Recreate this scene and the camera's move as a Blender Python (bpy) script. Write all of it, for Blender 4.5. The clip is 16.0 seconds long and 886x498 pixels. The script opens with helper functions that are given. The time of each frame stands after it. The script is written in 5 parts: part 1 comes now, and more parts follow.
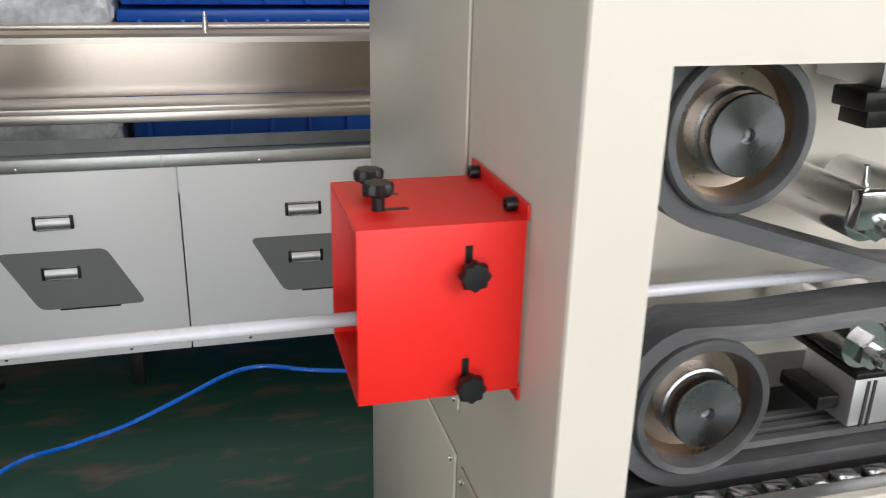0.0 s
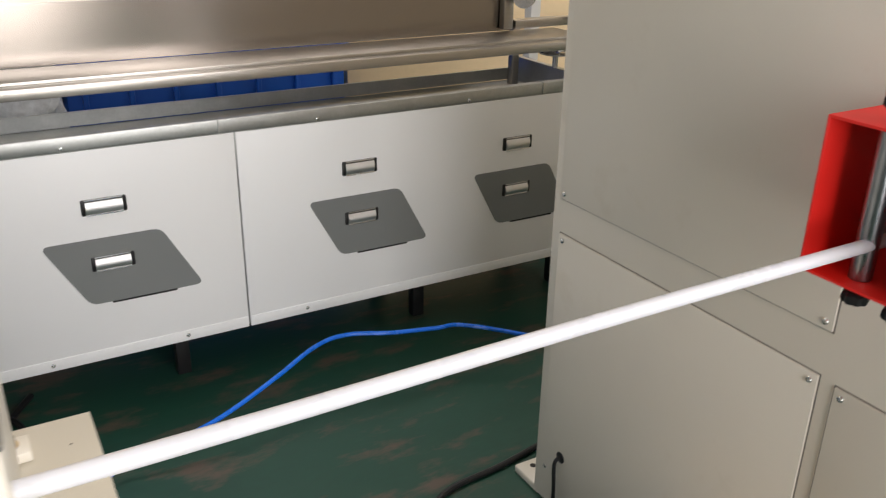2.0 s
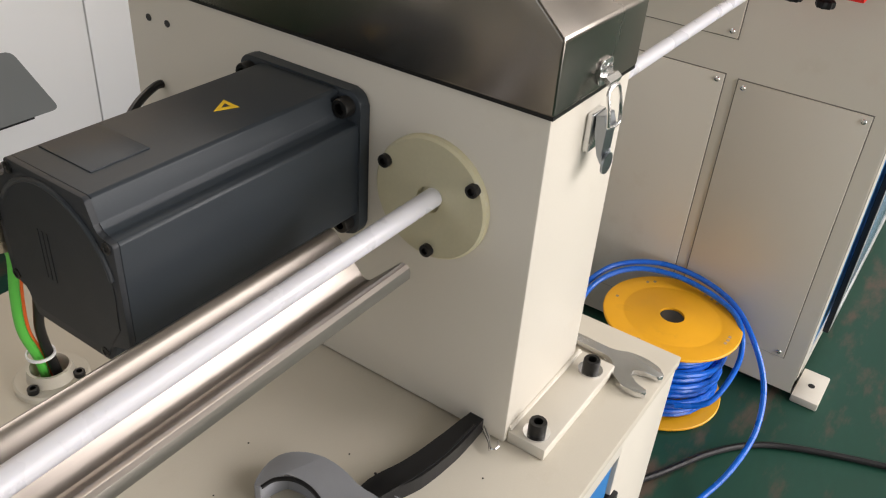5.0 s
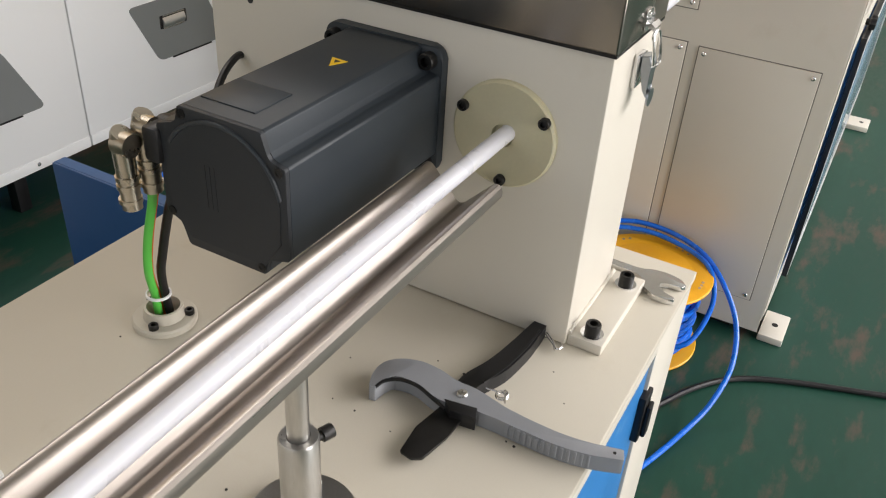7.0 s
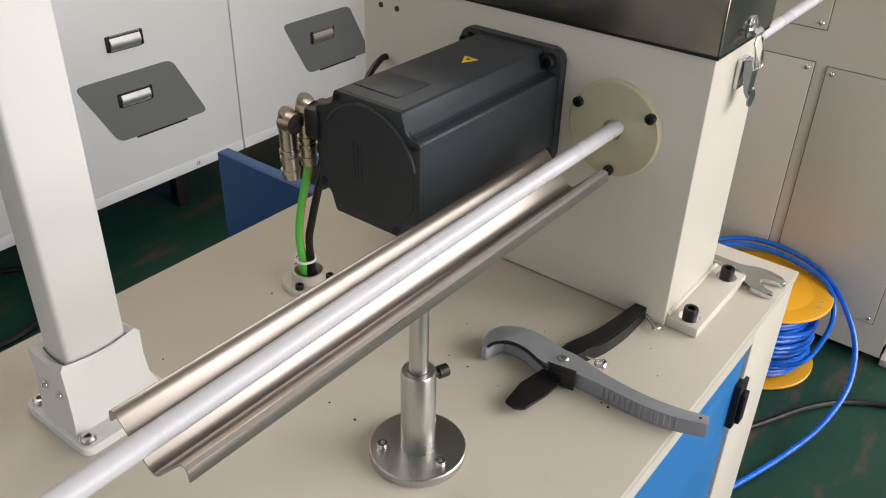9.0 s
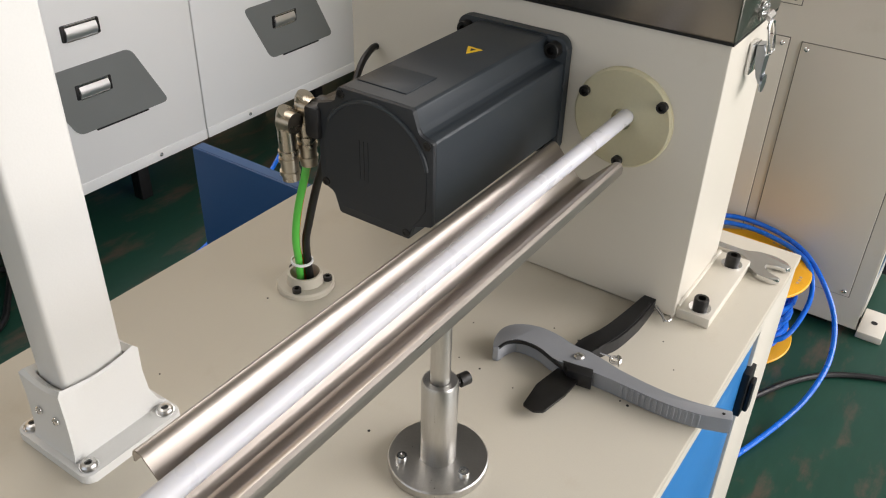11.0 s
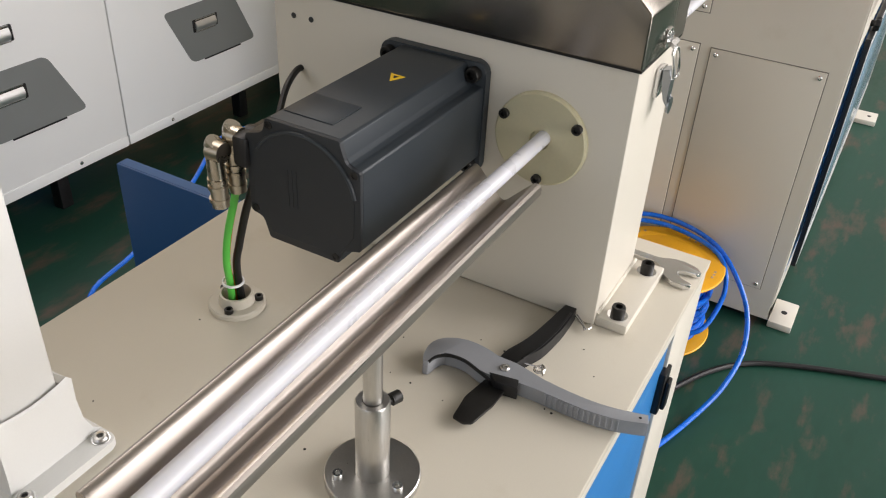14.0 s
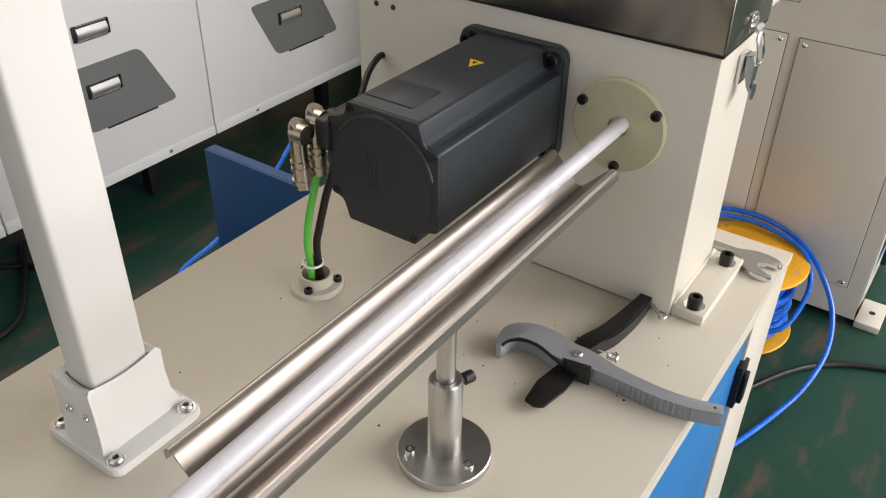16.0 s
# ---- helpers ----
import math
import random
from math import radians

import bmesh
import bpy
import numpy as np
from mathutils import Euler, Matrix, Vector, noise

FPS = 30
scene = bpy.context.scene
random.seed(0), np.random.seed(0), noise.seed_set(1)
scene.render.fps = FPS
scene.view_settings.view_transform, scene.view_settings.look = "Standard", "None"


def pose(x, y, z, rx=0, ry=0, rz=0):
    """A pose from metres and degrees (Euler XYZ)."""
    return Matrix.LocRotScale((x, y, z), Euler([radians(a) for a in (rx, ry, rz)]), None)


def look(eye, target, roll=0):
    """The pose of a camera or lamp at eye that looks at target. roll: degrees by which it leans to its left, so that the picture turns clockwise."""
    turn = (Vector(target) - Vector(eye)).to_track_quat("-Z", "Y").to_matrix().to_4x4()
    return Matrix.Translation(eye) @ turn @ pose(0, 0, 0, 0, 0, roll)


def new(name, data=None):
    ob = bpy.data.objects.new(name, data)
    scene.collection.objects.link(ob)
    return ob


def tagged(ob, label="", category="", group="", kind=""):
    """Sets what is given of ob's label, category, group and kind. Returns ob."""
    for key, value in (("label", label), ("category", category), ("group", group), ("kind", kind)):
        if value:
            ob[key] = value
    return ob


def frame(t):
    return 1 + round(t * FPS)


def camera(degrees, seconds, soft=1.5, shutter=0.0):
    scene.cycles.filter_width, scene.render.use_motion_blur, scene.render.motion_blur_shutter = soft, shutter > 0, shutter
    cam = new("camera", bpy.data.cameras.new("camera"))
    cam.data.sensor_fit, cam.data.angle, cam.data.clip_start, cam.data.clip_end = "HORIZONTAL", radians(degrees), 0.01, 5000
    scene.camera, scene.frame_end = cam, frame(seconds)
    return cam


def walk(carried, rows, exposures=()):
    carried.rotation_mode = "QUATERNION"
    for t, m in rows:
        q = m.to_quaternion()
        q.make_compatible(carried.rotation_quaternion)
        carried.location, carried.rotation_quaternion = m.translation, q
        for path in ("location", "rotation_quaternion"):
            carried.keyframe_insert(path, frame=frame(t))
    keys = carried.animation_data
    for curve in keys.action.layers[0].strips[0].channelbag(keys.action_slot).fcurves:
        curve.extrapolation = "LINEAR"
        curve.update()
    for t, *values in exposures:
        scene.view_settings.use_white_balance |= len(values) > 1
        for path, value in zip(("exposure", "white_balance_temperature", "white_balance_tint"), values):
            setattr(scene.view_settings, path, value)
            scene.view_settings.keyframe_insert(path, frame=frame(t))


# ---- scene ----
# one lens for the whole clip
cam = camera(55.2, 16.0, soft=1.1, shutter=0.3)
PATH = [
    (0, (-0.0063, -0.0817, 1.4059), (0.2452, 0.8218, 1.0589), 1.30),
    (0.5, (-0.2236, 0.0025, 1.4085), (0.1334, 0.8660, 1.0515), 1.30),
    (1, (-0.3989, 0.1417, 1.3976), (0.0106, 0.9817, 1.0426), 0.90),
    (1.5, (-0.5630, 0.2201, 1.3895), (-0.1150, 1.0336, 1.0175), 0.80),
    (2, (-0.7430, 0.2540, 1.3710), (-0.2803, 1.0474, 0.9766), 1.00),
    (2.2, (-0.8400, 0.2687, 1.3745), (-0.3670, 1.0517, 0.9681), 1.40),
    (2.5, (-0.9390, 0.3424, 1.3553), (-0.4620, 1.1154, 0.9373), 1.60),
    (3, (-1.0118, 0.4425, 1.3327), (-0.5413, 1.2000, 0.8797), 1.50),
    (3.5, (-1.0855, 0.4772, 1.3153), (-0.5565, 1.1677, 0.8228), 2.10),
    (4, (-1.2798, 0.4917, 1.3245), (-0.6128, 1.0297, 0.8085), 3.10),
    (4.5, (-1.3727, 0.4888, 1.3294), (-0.6592, 0.9423, 0.7944), 4.20),
    (4.7, (-1.3822, 0.4833, 1.3180), (-0.6772, 0.9383, 0.7735), 4.40),
    (6.8, (-1.5700, 0.5335, 1.3232), (-0.8245, 0.9125, 0.7742), 3.80),
    (7, (-1.5889, 0.5198, 1.3276), (-0.8454, 0.9023, 0.7791), 4.00),
    (7.5, (-1.6419, 0.4555, 1.3438), (-0.9299, 0.9040, 0.8033), 3.60),
    (8, (-1.6907, 0.4200, 1.3449), (-1.0212, 0.9435, 0.8179), 2.70),
    (10.3, (-1.6710, 0.5056, 1.3427), (-0.9865, 0.9881, 0.7957), 0.50),
    (10.5, (-1.6746, 0.5099, 1.3425), (-0.9886, 0.9854, 0.7925), 0.90),
    (11, (-1.6810, 0.5159, 1.3428), (-0.9870, 0.9794, 0.7918), 1.60),
    (11.5, (-1.6650, 0.4682, 1.3762), (-0.9470, 0.9147, 0.8427), 1.70),
    (12, (-1.6719, 0.3450, 1.4421), (-0.9169, 0.8000, 0.9701), 1.10),
    (12.5, (-1.6883, 0.3340, 1.4298), (-0.9503, 0.8200, 0.9618), 0.40),
    (13, (-1.6683, 0.4158, 1.3881), (-0.9653, 0.8663, 0.8376), -0.60),
    (13.5, (-1.6733, 0.4806, 1.3920), (-0.9578, 0.8831, 0.8215), 1.40),
    (14, (-1.6903, 0.5096, 1.3846), (-0.9563, 0.8996, 0.8291), 3.30),
    (14.5, (-1.6996, 0.5172, 1.3823), (-0.9746, 0.9197, 0.8233), 3.20),
    (15, (-1.7066, 0.5150, 1.3818), (-0.9976, 0.9425, 0.8203), 2.50),
    (15.5, (-1.7038, 0.5070, 1.3807), (-1.0098, 0.9535, 0.8162), 1.70),
    (16, (-1.7033, 0.5007, 1.3809), (-1.0193, 0.9647, 0.8174), 1.00),
]
walk(cam, [(t, look(eye, target, roll)) for t, eye, target, roll in PATH], exposures=[(0.0, -0.20, 6250, 9), (0.5, -0.08, 6400, 10), (1.0, 0.10, 6500, 10), (1.5, 0.22, 6550, 11), (2.0, 0.27, 6550, 11), (2.5, 0.08, 6850, 12), (3.0, -0.04, 7000, 12), (3.5, -0.03, 7050, 12), (4.0, -0.03, 6900, 12), (4.7, 0.05, 6700, 12), (7.0, 0.24, 6500, 11), (7.5, 0.20, 6500, 11), (8.0, -0.06, 6500, 11), (10.4, 0.16, 6500, 11), (11.5, 0.19, 6500, 11), (16.0, 0.17, 6550, 12)])

# ---------------------------------------------------------------- light
world = bpy.data.worlds.new("sky")
scene.world = world
world.use_nodes = True
sky = world.node_tree.nodes.new("ShaderNodeTexSky")
sky.sky_type = "NISHITA"
sky.sun_disc = False
sky.sun_elevation, sky.sun_rotation = radians(40), radians(160)
world.node_tree.links.new(sky.outputs[0], world.node_tree.nodes["Background"].inputs[0])
world.node_tree.nodes["Background"].inputs[1].default_value = 0.1


def area_lamp(name, at, aim, sx, sy, watts, colour):
    data = bpy.data.lights.new(name, "AREA")
    data.shape, data.size, data.size_y, data.energy, data.color = "RECTANGLE", sx, sy, watts, colour
    ob = new(name, data)
    ob.matrix_world = look(at, aim)
    return ob


# daylight in the hall's big wall openings
area_lamp("window_light_south", (3.3, -3.60, 3.3), (3.3, 1.5, 1.6), 5.6, 3.1, 385, (1.0, 0.957, 0.932))
area_lamp("gate_light_south", (-0.95, -3.60, 1.62), (-0.95, 1.5, 1.3), 2.3, 3.1, 125, (1.0, 0.965, 0.945))
area_lamp("window_light_west", (-5.5, 2.2, 2.5), (0, 2.0, 1.4), 4.8, 2.8, 34, (0.98, 0.97, 0.97))
# unseen fill lamp below the closed ceiling, added to brighten the north side
area_lamp("overhead_fill_light", (0.8, 4.0, 5.0), (0.8, 4.4, 0), 5.0, 1.4, 105, (1.0, 0.95, 0.91))


# ---------------------------------------------------------------- materials
def mat(name, colour, rough=0.5, metal=0.0, vary=0.06, scale=6.0, fine=0.0, fine_scale=300.0, bump=0.0, stain=None, stain_scale=5.0,
        stain_cut=0.6, stain_soft=0.12, stretch=(1, 1, 1), rough_vary=0.08, alpha=1.0, transmit=0.0, sub=0.0, coat=0.0, spec=0.5, random_tint=0.0):
    m = bpy.data.materials.new(name)
    m.use_nodes = True
    nt = m.node_tree
    nodes, link = nt.nodes, nt.links.new
    b = nodes["Principled BSDF"]
    tc = nodes.new("ShaderNodeTexCoord")
    mp = nodes.new("ShaderNodeMapping")
    mp.inputs["Scale"].default_value = stretch
    link(tc.outputs["Object"], mp.inputs["Vector"])
    big = nodes.new("ShaderNodeTexNoise")
    big.inputs["Scale"].default_value, big.inputs["Detail"].default_value = scale, 5
    link(mp.outputs[0], big.inputs["Vector"])
    small = nodes.new("ShaderNodeTexNoise")
    small.inputs["Scale"].default_value, small.inputs["Detail"].default_value = fine_scale, 3
    link(mp.outputs[0], small.inputs["Vector"])
    mixn = nodes.new("ShaderNodeMath")
    mixn.operation = "MULTIPLY_ADD"
    link(small.outputs[0], mixn.inputs[0])
    mixn.inputs[1].default_value = fine
    link(big.outputs[0], mixn.inputs[2])
    ramp = nodes.new("ShaderNodeMapRange")
    ramp.inputs["From Min"].default_value, ramp.inputs["From Max"].default_value = 0.3 + fine * 0.3, 0.7 + fine * 0.7
    ramp.inputs["To Min"].default_value, ramp.inputs["To Max"].default_value = 1 - vary, 1 + vary
    link(mixn.outputs[0], ramp.inputs["Value"])
    col = nodes.new("ShaderNodeMix")
    col.data_type, col.blend_type = "RGBA", "MULTIPLY"
    col.inputs["Factor"].default_value = 1.0
    col.inputs[6].default_value = (*colour, 1)
    link(ramp.outputs[0], col.inputs[7])
    out = col.outputs[2]
    if random_tint:
        info = nodes.new("ShaderNodeObjectInfo")
        rr = nodes.new("ShaderNodeMapRange")
        rr.inputs["To Min"].default_value, rr.inputs["To Max"].default_value = 1 - random_tint, 1 + random_tint
        link(info.outputs["Random"], rr.inputs["Value"])
        c3 = nodes.new("ShaderNodeMix")
        c3.data_type, c3.blend_type = "RGBA", "MULTIPLY"
        c3.inputs["Factor"].default_value = 1.0
        link(out, c3.inputs[6])
        link(rr.outputs[0], c3.inputs[7])
        out = c3.outputs[2]
    if stain:
        sn = nodes.new("ShaderNodeTexNoise")
        sn.inputs["Scale"].default_value, sn.inputs["Detail"].default_value, sn.inputs["Roughness"].default_value = stain_scale, 8, 0.65
        link(mp.outputs[0], sn.inputs["Vector"])
        sr = nodes.new("ShaderNodeMapRange")
        sr.inputs["From Min"].default_value, sr.inputs["From Max"].default_value = stain_cut, stain_cut + stain_soft
        link(sn.outputs[0], sr.inputs["Value"])
        c2 = nodes.new("ShaderNodeMix")
        c2.data_type = "RGBA"
        link(sr.outputs[0], c2.inputs["Factor"])
        link(out, c2.inputs[6])
        c2.inputs[7].default_value = (*stain, 1)
        out = c2.outputs[2]
    link(out, b.inputs["Base Color"])
    rv = nodes.new("ShaderNodeMapRange")
    rv.inputs["From Min"].default_value, rv.inputs["From Max"].default_value = 0.3, 0.7
    rv.inputs["To Min"].default_value, rv.inputs["To Max"].default_value = max(0.02, rough - rough_vary), min(1, rough + rough_vary)
    link(mixn.outputs[0], rv.inputs["Value"])
    link(rv.outputs[0], b.inputs["Roughness"])
    b.inputs["Metallic"].default_value = metal
    b.inputs["Specular IOR Level"].default_value = spec
    b.inputs["Transmission Weight"].default_value = transmit
    b.inputs["Alpha"].default_value = alpha
    b.inputs["Coat Weight"].default_value = coat
    if sub:
        b.inputs["Subsurface Weight"].default_value = sub
        b.inputs["Subsurface Radius"].default_value = (0.01, 0.008, 0.005)
        b.inputs["Subsurface Scale"].default_value = 0.4
    if bump:
        bn = nodes.new("ShaderNodeBump")
        bn.inputs["Strength"].default_value, bn.inputs["Distance"].default_value = bump, 0.002
        link(small.outputs[0], bn.inputs["Height"])
        link(bn.outputs[0], b.inputs["Normal"])
    return m


CREAM = mat("cream_paint", (0.66, 0.62, 0.54), 0.29, vary=0.03, scale=3, fine=0.4, fine_scale=700, bump=0.05, stain=(0.56, 0.50, 0.40), stain_scale=6, stain_cut=0.60, stain_soft=0.35)
CREAM_TABLE = mat("cream_tabletop_paint", (0.555, 0.515, 0.43), 0.45, vary=0.04, scale=4, fine=0.4, fine_scale=600, bump=0.05, stain=(0.47, 0.41, 0.31), stain_scale=7, stain_cut=0.58, stain_soft=0.3)
WHITE_PAINT = mat("white_paint", (0.68, 0.675, 0.65), 0.4, vary=0.03, fine=0.4, fine_scale=500, bump=0.04)
WHITE_PANEL = mat("white_cabinet_paint", (0.83, 0.835, 0.84), 0.38, vary=0.02, scale=2, fine=0.3, fine_scale=800, bump=0.03)
GREY_PANEL = mat("grey_insert_paint", (0.19, 0.20, 0.20), 0.45, vary=0.04, fine=0.3, fine_scale=800, bump=0.03)
STEEL = mat("stainless_brushed", (0.48, 0.455, 0.42), 0.27, 1.0, vary=0.10, scale=5, fine=0.8, fine_scale=220, bump=0.03, stretch=(0.06, 1, 1), rough_vary=0.06)
STEEL_LID = mat("stainless_lid_sheet", (0.30, 0.275, 0.245), 0.24, 1.0, vary=0.17, scale=7, fine=0.08, fine_scale=120, stretch=(1, 0.6, 0.10), rough_vary=0.06)
STEEL_TURNED = mat("turned_steel", (0.55, 0.54, 0.52), 0.24, 1.0, vary=0.10, scale=20, fine=0.6, fine_scale=500, bump=0.03, stretch=(1, 1, 0.15))
STEEL_TROUGH = mat("stainless_trough_sheet", (0.40, 0.36, 0.325), 0.26, 1.0, vary=0.10, scale=6, fine=0.8, fine_scale=260, bump=0.02, stretch=(0.08, 1, 1), rough_vary=0.06)
HUB_STEEL = mat("dark_turned_steel", (0.27, 0.28, 0.29), 0.26, 1.0, vary=0.04, scale=12, fine=0.2, fine_scale=500, rough_vary=0.03)
nt = HUB_STEEL.node_tree
tg = nt.nodes.new("ShaderNodeTangent")
tg.direction_type, tg.axis = "RADIAL", "Y"
nt.links.new(tg.outputs[0], nt.nodes["Principled BSDF"].inputs["Tangent"])
nt.nodes["Principled BSDF"].inputs["Anisotropic"].default_value = 0.8
CHROME = mat("chrome", (0.75, 0.75, 0.75), 0.2, 1.0, vary=0.06, scale=30)
NICKEL = mat("nickel_plated_brass", (0.50, 0.45, 0.37), 0.3, 1.0, vary=0.1, scale=40)
GALV = mat("galvanised_steel", (0.45, 0.46, 0.45), 0.36, 1.0, vary=0.12, scale=14, fine=0.5, fine_scale=120)
BRONZE = mat("machined_pulley_metal", (0.44, 0.36, 0.29), 0.24, 1.0, vary=0.12, scale=18, fine=0.5, fine_scale=300)
RIM_GREY = mat("dull_grey_pulley_rim", (0.20, 0.20, 0.205), 0.40, 0.8, vary=0.1, scale=20)
RED = mat("red_powder_coat", (0.8, 0.0143, 0.0084), 0.42, vary=0.04, scale=8, fine=0.4, fine_scale=500, bump=0.04)
BLUE = mat("blue_paint", (0.02, 0.17, 0.45), 0.35, vary=0.05, scale=5, fine=0.3, fine_scale=500, bump=0.03, stain=(0.09, 0.26, 0.50), stain_scale=10, stain_cut=0.62)
# blue paint darkened to carry the shade on the open back door
BLUE_SHADED = mat("shaded_blue_paint", (0.010, 0.072, 0.21), 0.4, vary=0.06, fine=0.3, fine_scale=400)
BLUE_CRATE = mat("blue_crate_plastic", (0.012, 0.10, 0.50), 0.38, vary=0.08, scale=4)
MOTOR = mat("dark_grey_motor_coat", (0.026, 0.033, 0.040), 0.36, spec=0.36, vary=0.07, scale=10, fine=0.5, fine_scale=900, bump=0.06)
MOTOR_DARK = mat("motor_end_cap_coat", (0.022, 0.025, 0.029), 0.48, spec=0.4, vary=0.06, scale=10, fine=0.5, fine_scale=900, bump=0.05)
NYLON = mat("ivory_nylon", (0.58, 0.54, 0.37), 0.5, vary=0.07, scale=16, fine=0.3, fine_scale=300, sub=0.25)
PVC = mat("white_pvc", (0.60, 0.60, 0.635), 0.30, vary=0.02, scale=20, sub=0.1)
BORE = mat("pipe_bore_shade_plastic", (0.30, 0.30, 0.31), 0.6)
BLACK = mat("black_plastic", (0.009, 0.009, 0.010), 0.38, spec=0.4, vary=0.15, scale=40, fine=0.3, fine_scale=600, bump=0.05)
RUBBER = mat("belt_rubber", (0.075, 0.075, 0.078), 0.6, vary=0.15, scale=8, fine=0.5, fine_scale=200, bump=0.1, stain=(0.16, 0.16, 0.16), stain_scale=6, stain_cut=0.5, stretch=(0.2, 1, 1))
BLACK_OXIDE = mat("black_oxide_steel", (0.025, 0.024, 0.023), 0.38, 0.6, vary=0.15, scale=60)
TOOL_GREY = mat("grey_cast_tool_paint", (0.27, 0.28, 0.30), 0.42, vary=0.06, scale=30, fine=0.5, fine_scale=800, bump=0.08)
YELLOW = mat("yellow_spool_plastic", (0.86, 0.42, 0.015), 0.42, vary=0.05, scale=9, stain=(0.70, 0.33, 0.02), stain_scale=10, stain_cut=0.6, stain_soft=0.2)
HOSE = mat("blue_pneumatic_hose", (0.004, 0.135, 0.68), 0.28, vary=0.06, scale=20, coat=0.15)
CARDBOARD = mat("spool_core_cardboard", (0.42, 0.30, 0.20), 0.8, vary=0.1, scale=20)
GREEN_CABLE = mat("green_cable_jacket", (0.10, 0.55, 0.07), 0.45, vary=0.05)
ORANGE_CABLE = mat("orange_cable_jacket", (0.75, 0.13, 0.02), 0.45, vary=0.05)
SIGN_WHITE = mat("sign_white_film", (0.82, 0.82, 0.84), 0.35, vary=0.015)
SIGN_ORANGE = mat("sign_orange_ink", (0.85, 0.12, 0.03), 0.4, vary=0.02)
SIGN_DARK_RED = mat("sign_dark_red_ink", (0.45, 0.05, 0.02), 0.4, vary=0.03)
SIGN_YELLOW = mat("sign_yellow_ink", (0.85, 0.55, 0.01), 0.4, vary=0.02)
SIGN_BLACK = mat("sign_black_ink", (0.015, 0.015, 0.015), 0.45, vary=0.05)
SIGN_GREY = mat("sign_grey_ink", (0.25, 0.26, 0.28), 0.45, vary=0.05)
FLOOR = mat("green_epoxy_floor", (0.012, 0.055, 0.037), 0.34, spec=0.32, vary=0.22, scale=1.6, fine=0.35, fine_scale=60, bump=0.04, stain=(0.088, 0.066, 0.050), stain_scale=9.0, stain_cut=0.53, stain_soft=0.12, stretch=(0.38, 1, 1), rough_vary=0.1)
WALL_TAN = mat("tan_wall_board", (0.72, 0.55, 0.33), 0.7, vary=0.10, scale=0.9, fine=0.2, fine_scale=40)
WALL_PALE = mat("pale_plaster", (0.55, 0.53, 0.49), 0.8, vary=0.06, scale=0.8, fine=0.2, fine_scale=50)
CEIL = mat("grey_ceiling_sheet", (0.50, 0.50, 0.48), 0.7, vary=0.06, scale=0.7)
FILM = mat("crumpled_clear_film", (0.70, 0.71, 0.73), 0.14, vary=0.3, scale=9, fine=0.8, fine_scale=40, bump=1.0)
ALU = mat("aluminium", (0.72, 0.72, 0.72), 0.42, 1.0, vary=0.06, scale=20, fine=0.4, fine_scale=400)
# near-black colour stands in for shade inside machines, holes and slots
SHADE_INSIDE = mat("interior_shade_black", (0.03, 0.03, 0.03), 0.6, vary=0.2)
GLASS = mat("clear_guard_sheet", (0.30, 0.45, 0.58), 0.10, vary=0.12, scale=3, transmit=0.45, rough_vary=0.02)
STEEL_TANK = mat("stainless_mirror_sheet", (0.35, 0.315, 0.285), 0.18, 1.0, vary=0.06, scale=4, fine=0.5, fine_scale=200, bump=0.008, stretch=(0.08, 1, 1), rough_vary=0.03)
SEAM = mat("panel_seam_shade_paint", (0.20, 0.185, 0.16), 0.6, vary=0.2, scale=30)
ROLLER = mat("polished_dark_roller", (0.30, 0.32, 0.34), 0.22, 1.0, vary=0.10, scale=20, fine=0.4, fine_scale=400, stretch=(1, 1, 0.15))


# ---------------------------------------------------------------- mesh helpers
ORIGIN = {}


def thing(name, base, label, category, group="", kind=""):
    ob = new(name)
    ob.empty_display_size = 0.05
    ob.location = base
    ORIGIN[ob] = Vector(base)
    return tagged(ob, label, category, group, kind)


def finish(bm, name, material, origin=(0, 0, 0), sharp=32):
    bmesh.ops.recalc_face_normals(bm, faces=bm.faces)
    for f in bm.faces:
        f.smooth = True
    cut = radians(sharp)
    for e in bm.edges:
        e.smooth = not (len(e.link_faces) == 2 and e.calc_face_angle(0) > cut)
    o = Vector(origin)
    for v in bm.verts:
        v.co -= o
    me = bpy.data.meshes.new(name)
    bm.to_mesh(me)
    bm.free()
    me.materials.append(material)
    return me


def part(name, bm, material, parent, label=""):
    """One mesh object under a thing or a part; bm is in world metres."""
    o = ORIGIN[parent]
    ob = new(name, finish(bm, name, material, o))
    ob.parent = parent
    ORIGIN[ob] = o
    return tagged(ob, label)


def solo(name, bm, material, label, category, base=(0, 0, 0), group="", kind=""):
    ob = new(name, finish(bm, name, material, base))
    ob.location = base
    ORIGIN[ob] = Vector(base)
    return tagged(ob, label, category, group, kind)


def box(bm, x0, x1, y0, y1, z0, z1, bev=0.0, seg=2):
    m = Matrix.LocRotScale(((x0 + x1) / 2, (y0 + y1) / 2, (z0 + z1) / 2), None, (abs(x1 - x0), abs(y1 - y0), abs(z1 - z0)))
    vs = bmesh.ops.create_cube(bm, size=1, matrix=m)["verts"]
    if bev:
        es = list({e for v in vs for e in v.link_edges})
        bmesh.ops.bevel(bm, geom=es, offset=bev, segments=seg, affect="EDGES", profile=0.5)
    return bm


def B(*a, **k):
    return box(bmesh.new(), *a, **k)


def frame_of(d):
    d = Vector(d).normalized()
    return d.to_track_quat("Z", "Y").to_matrix()


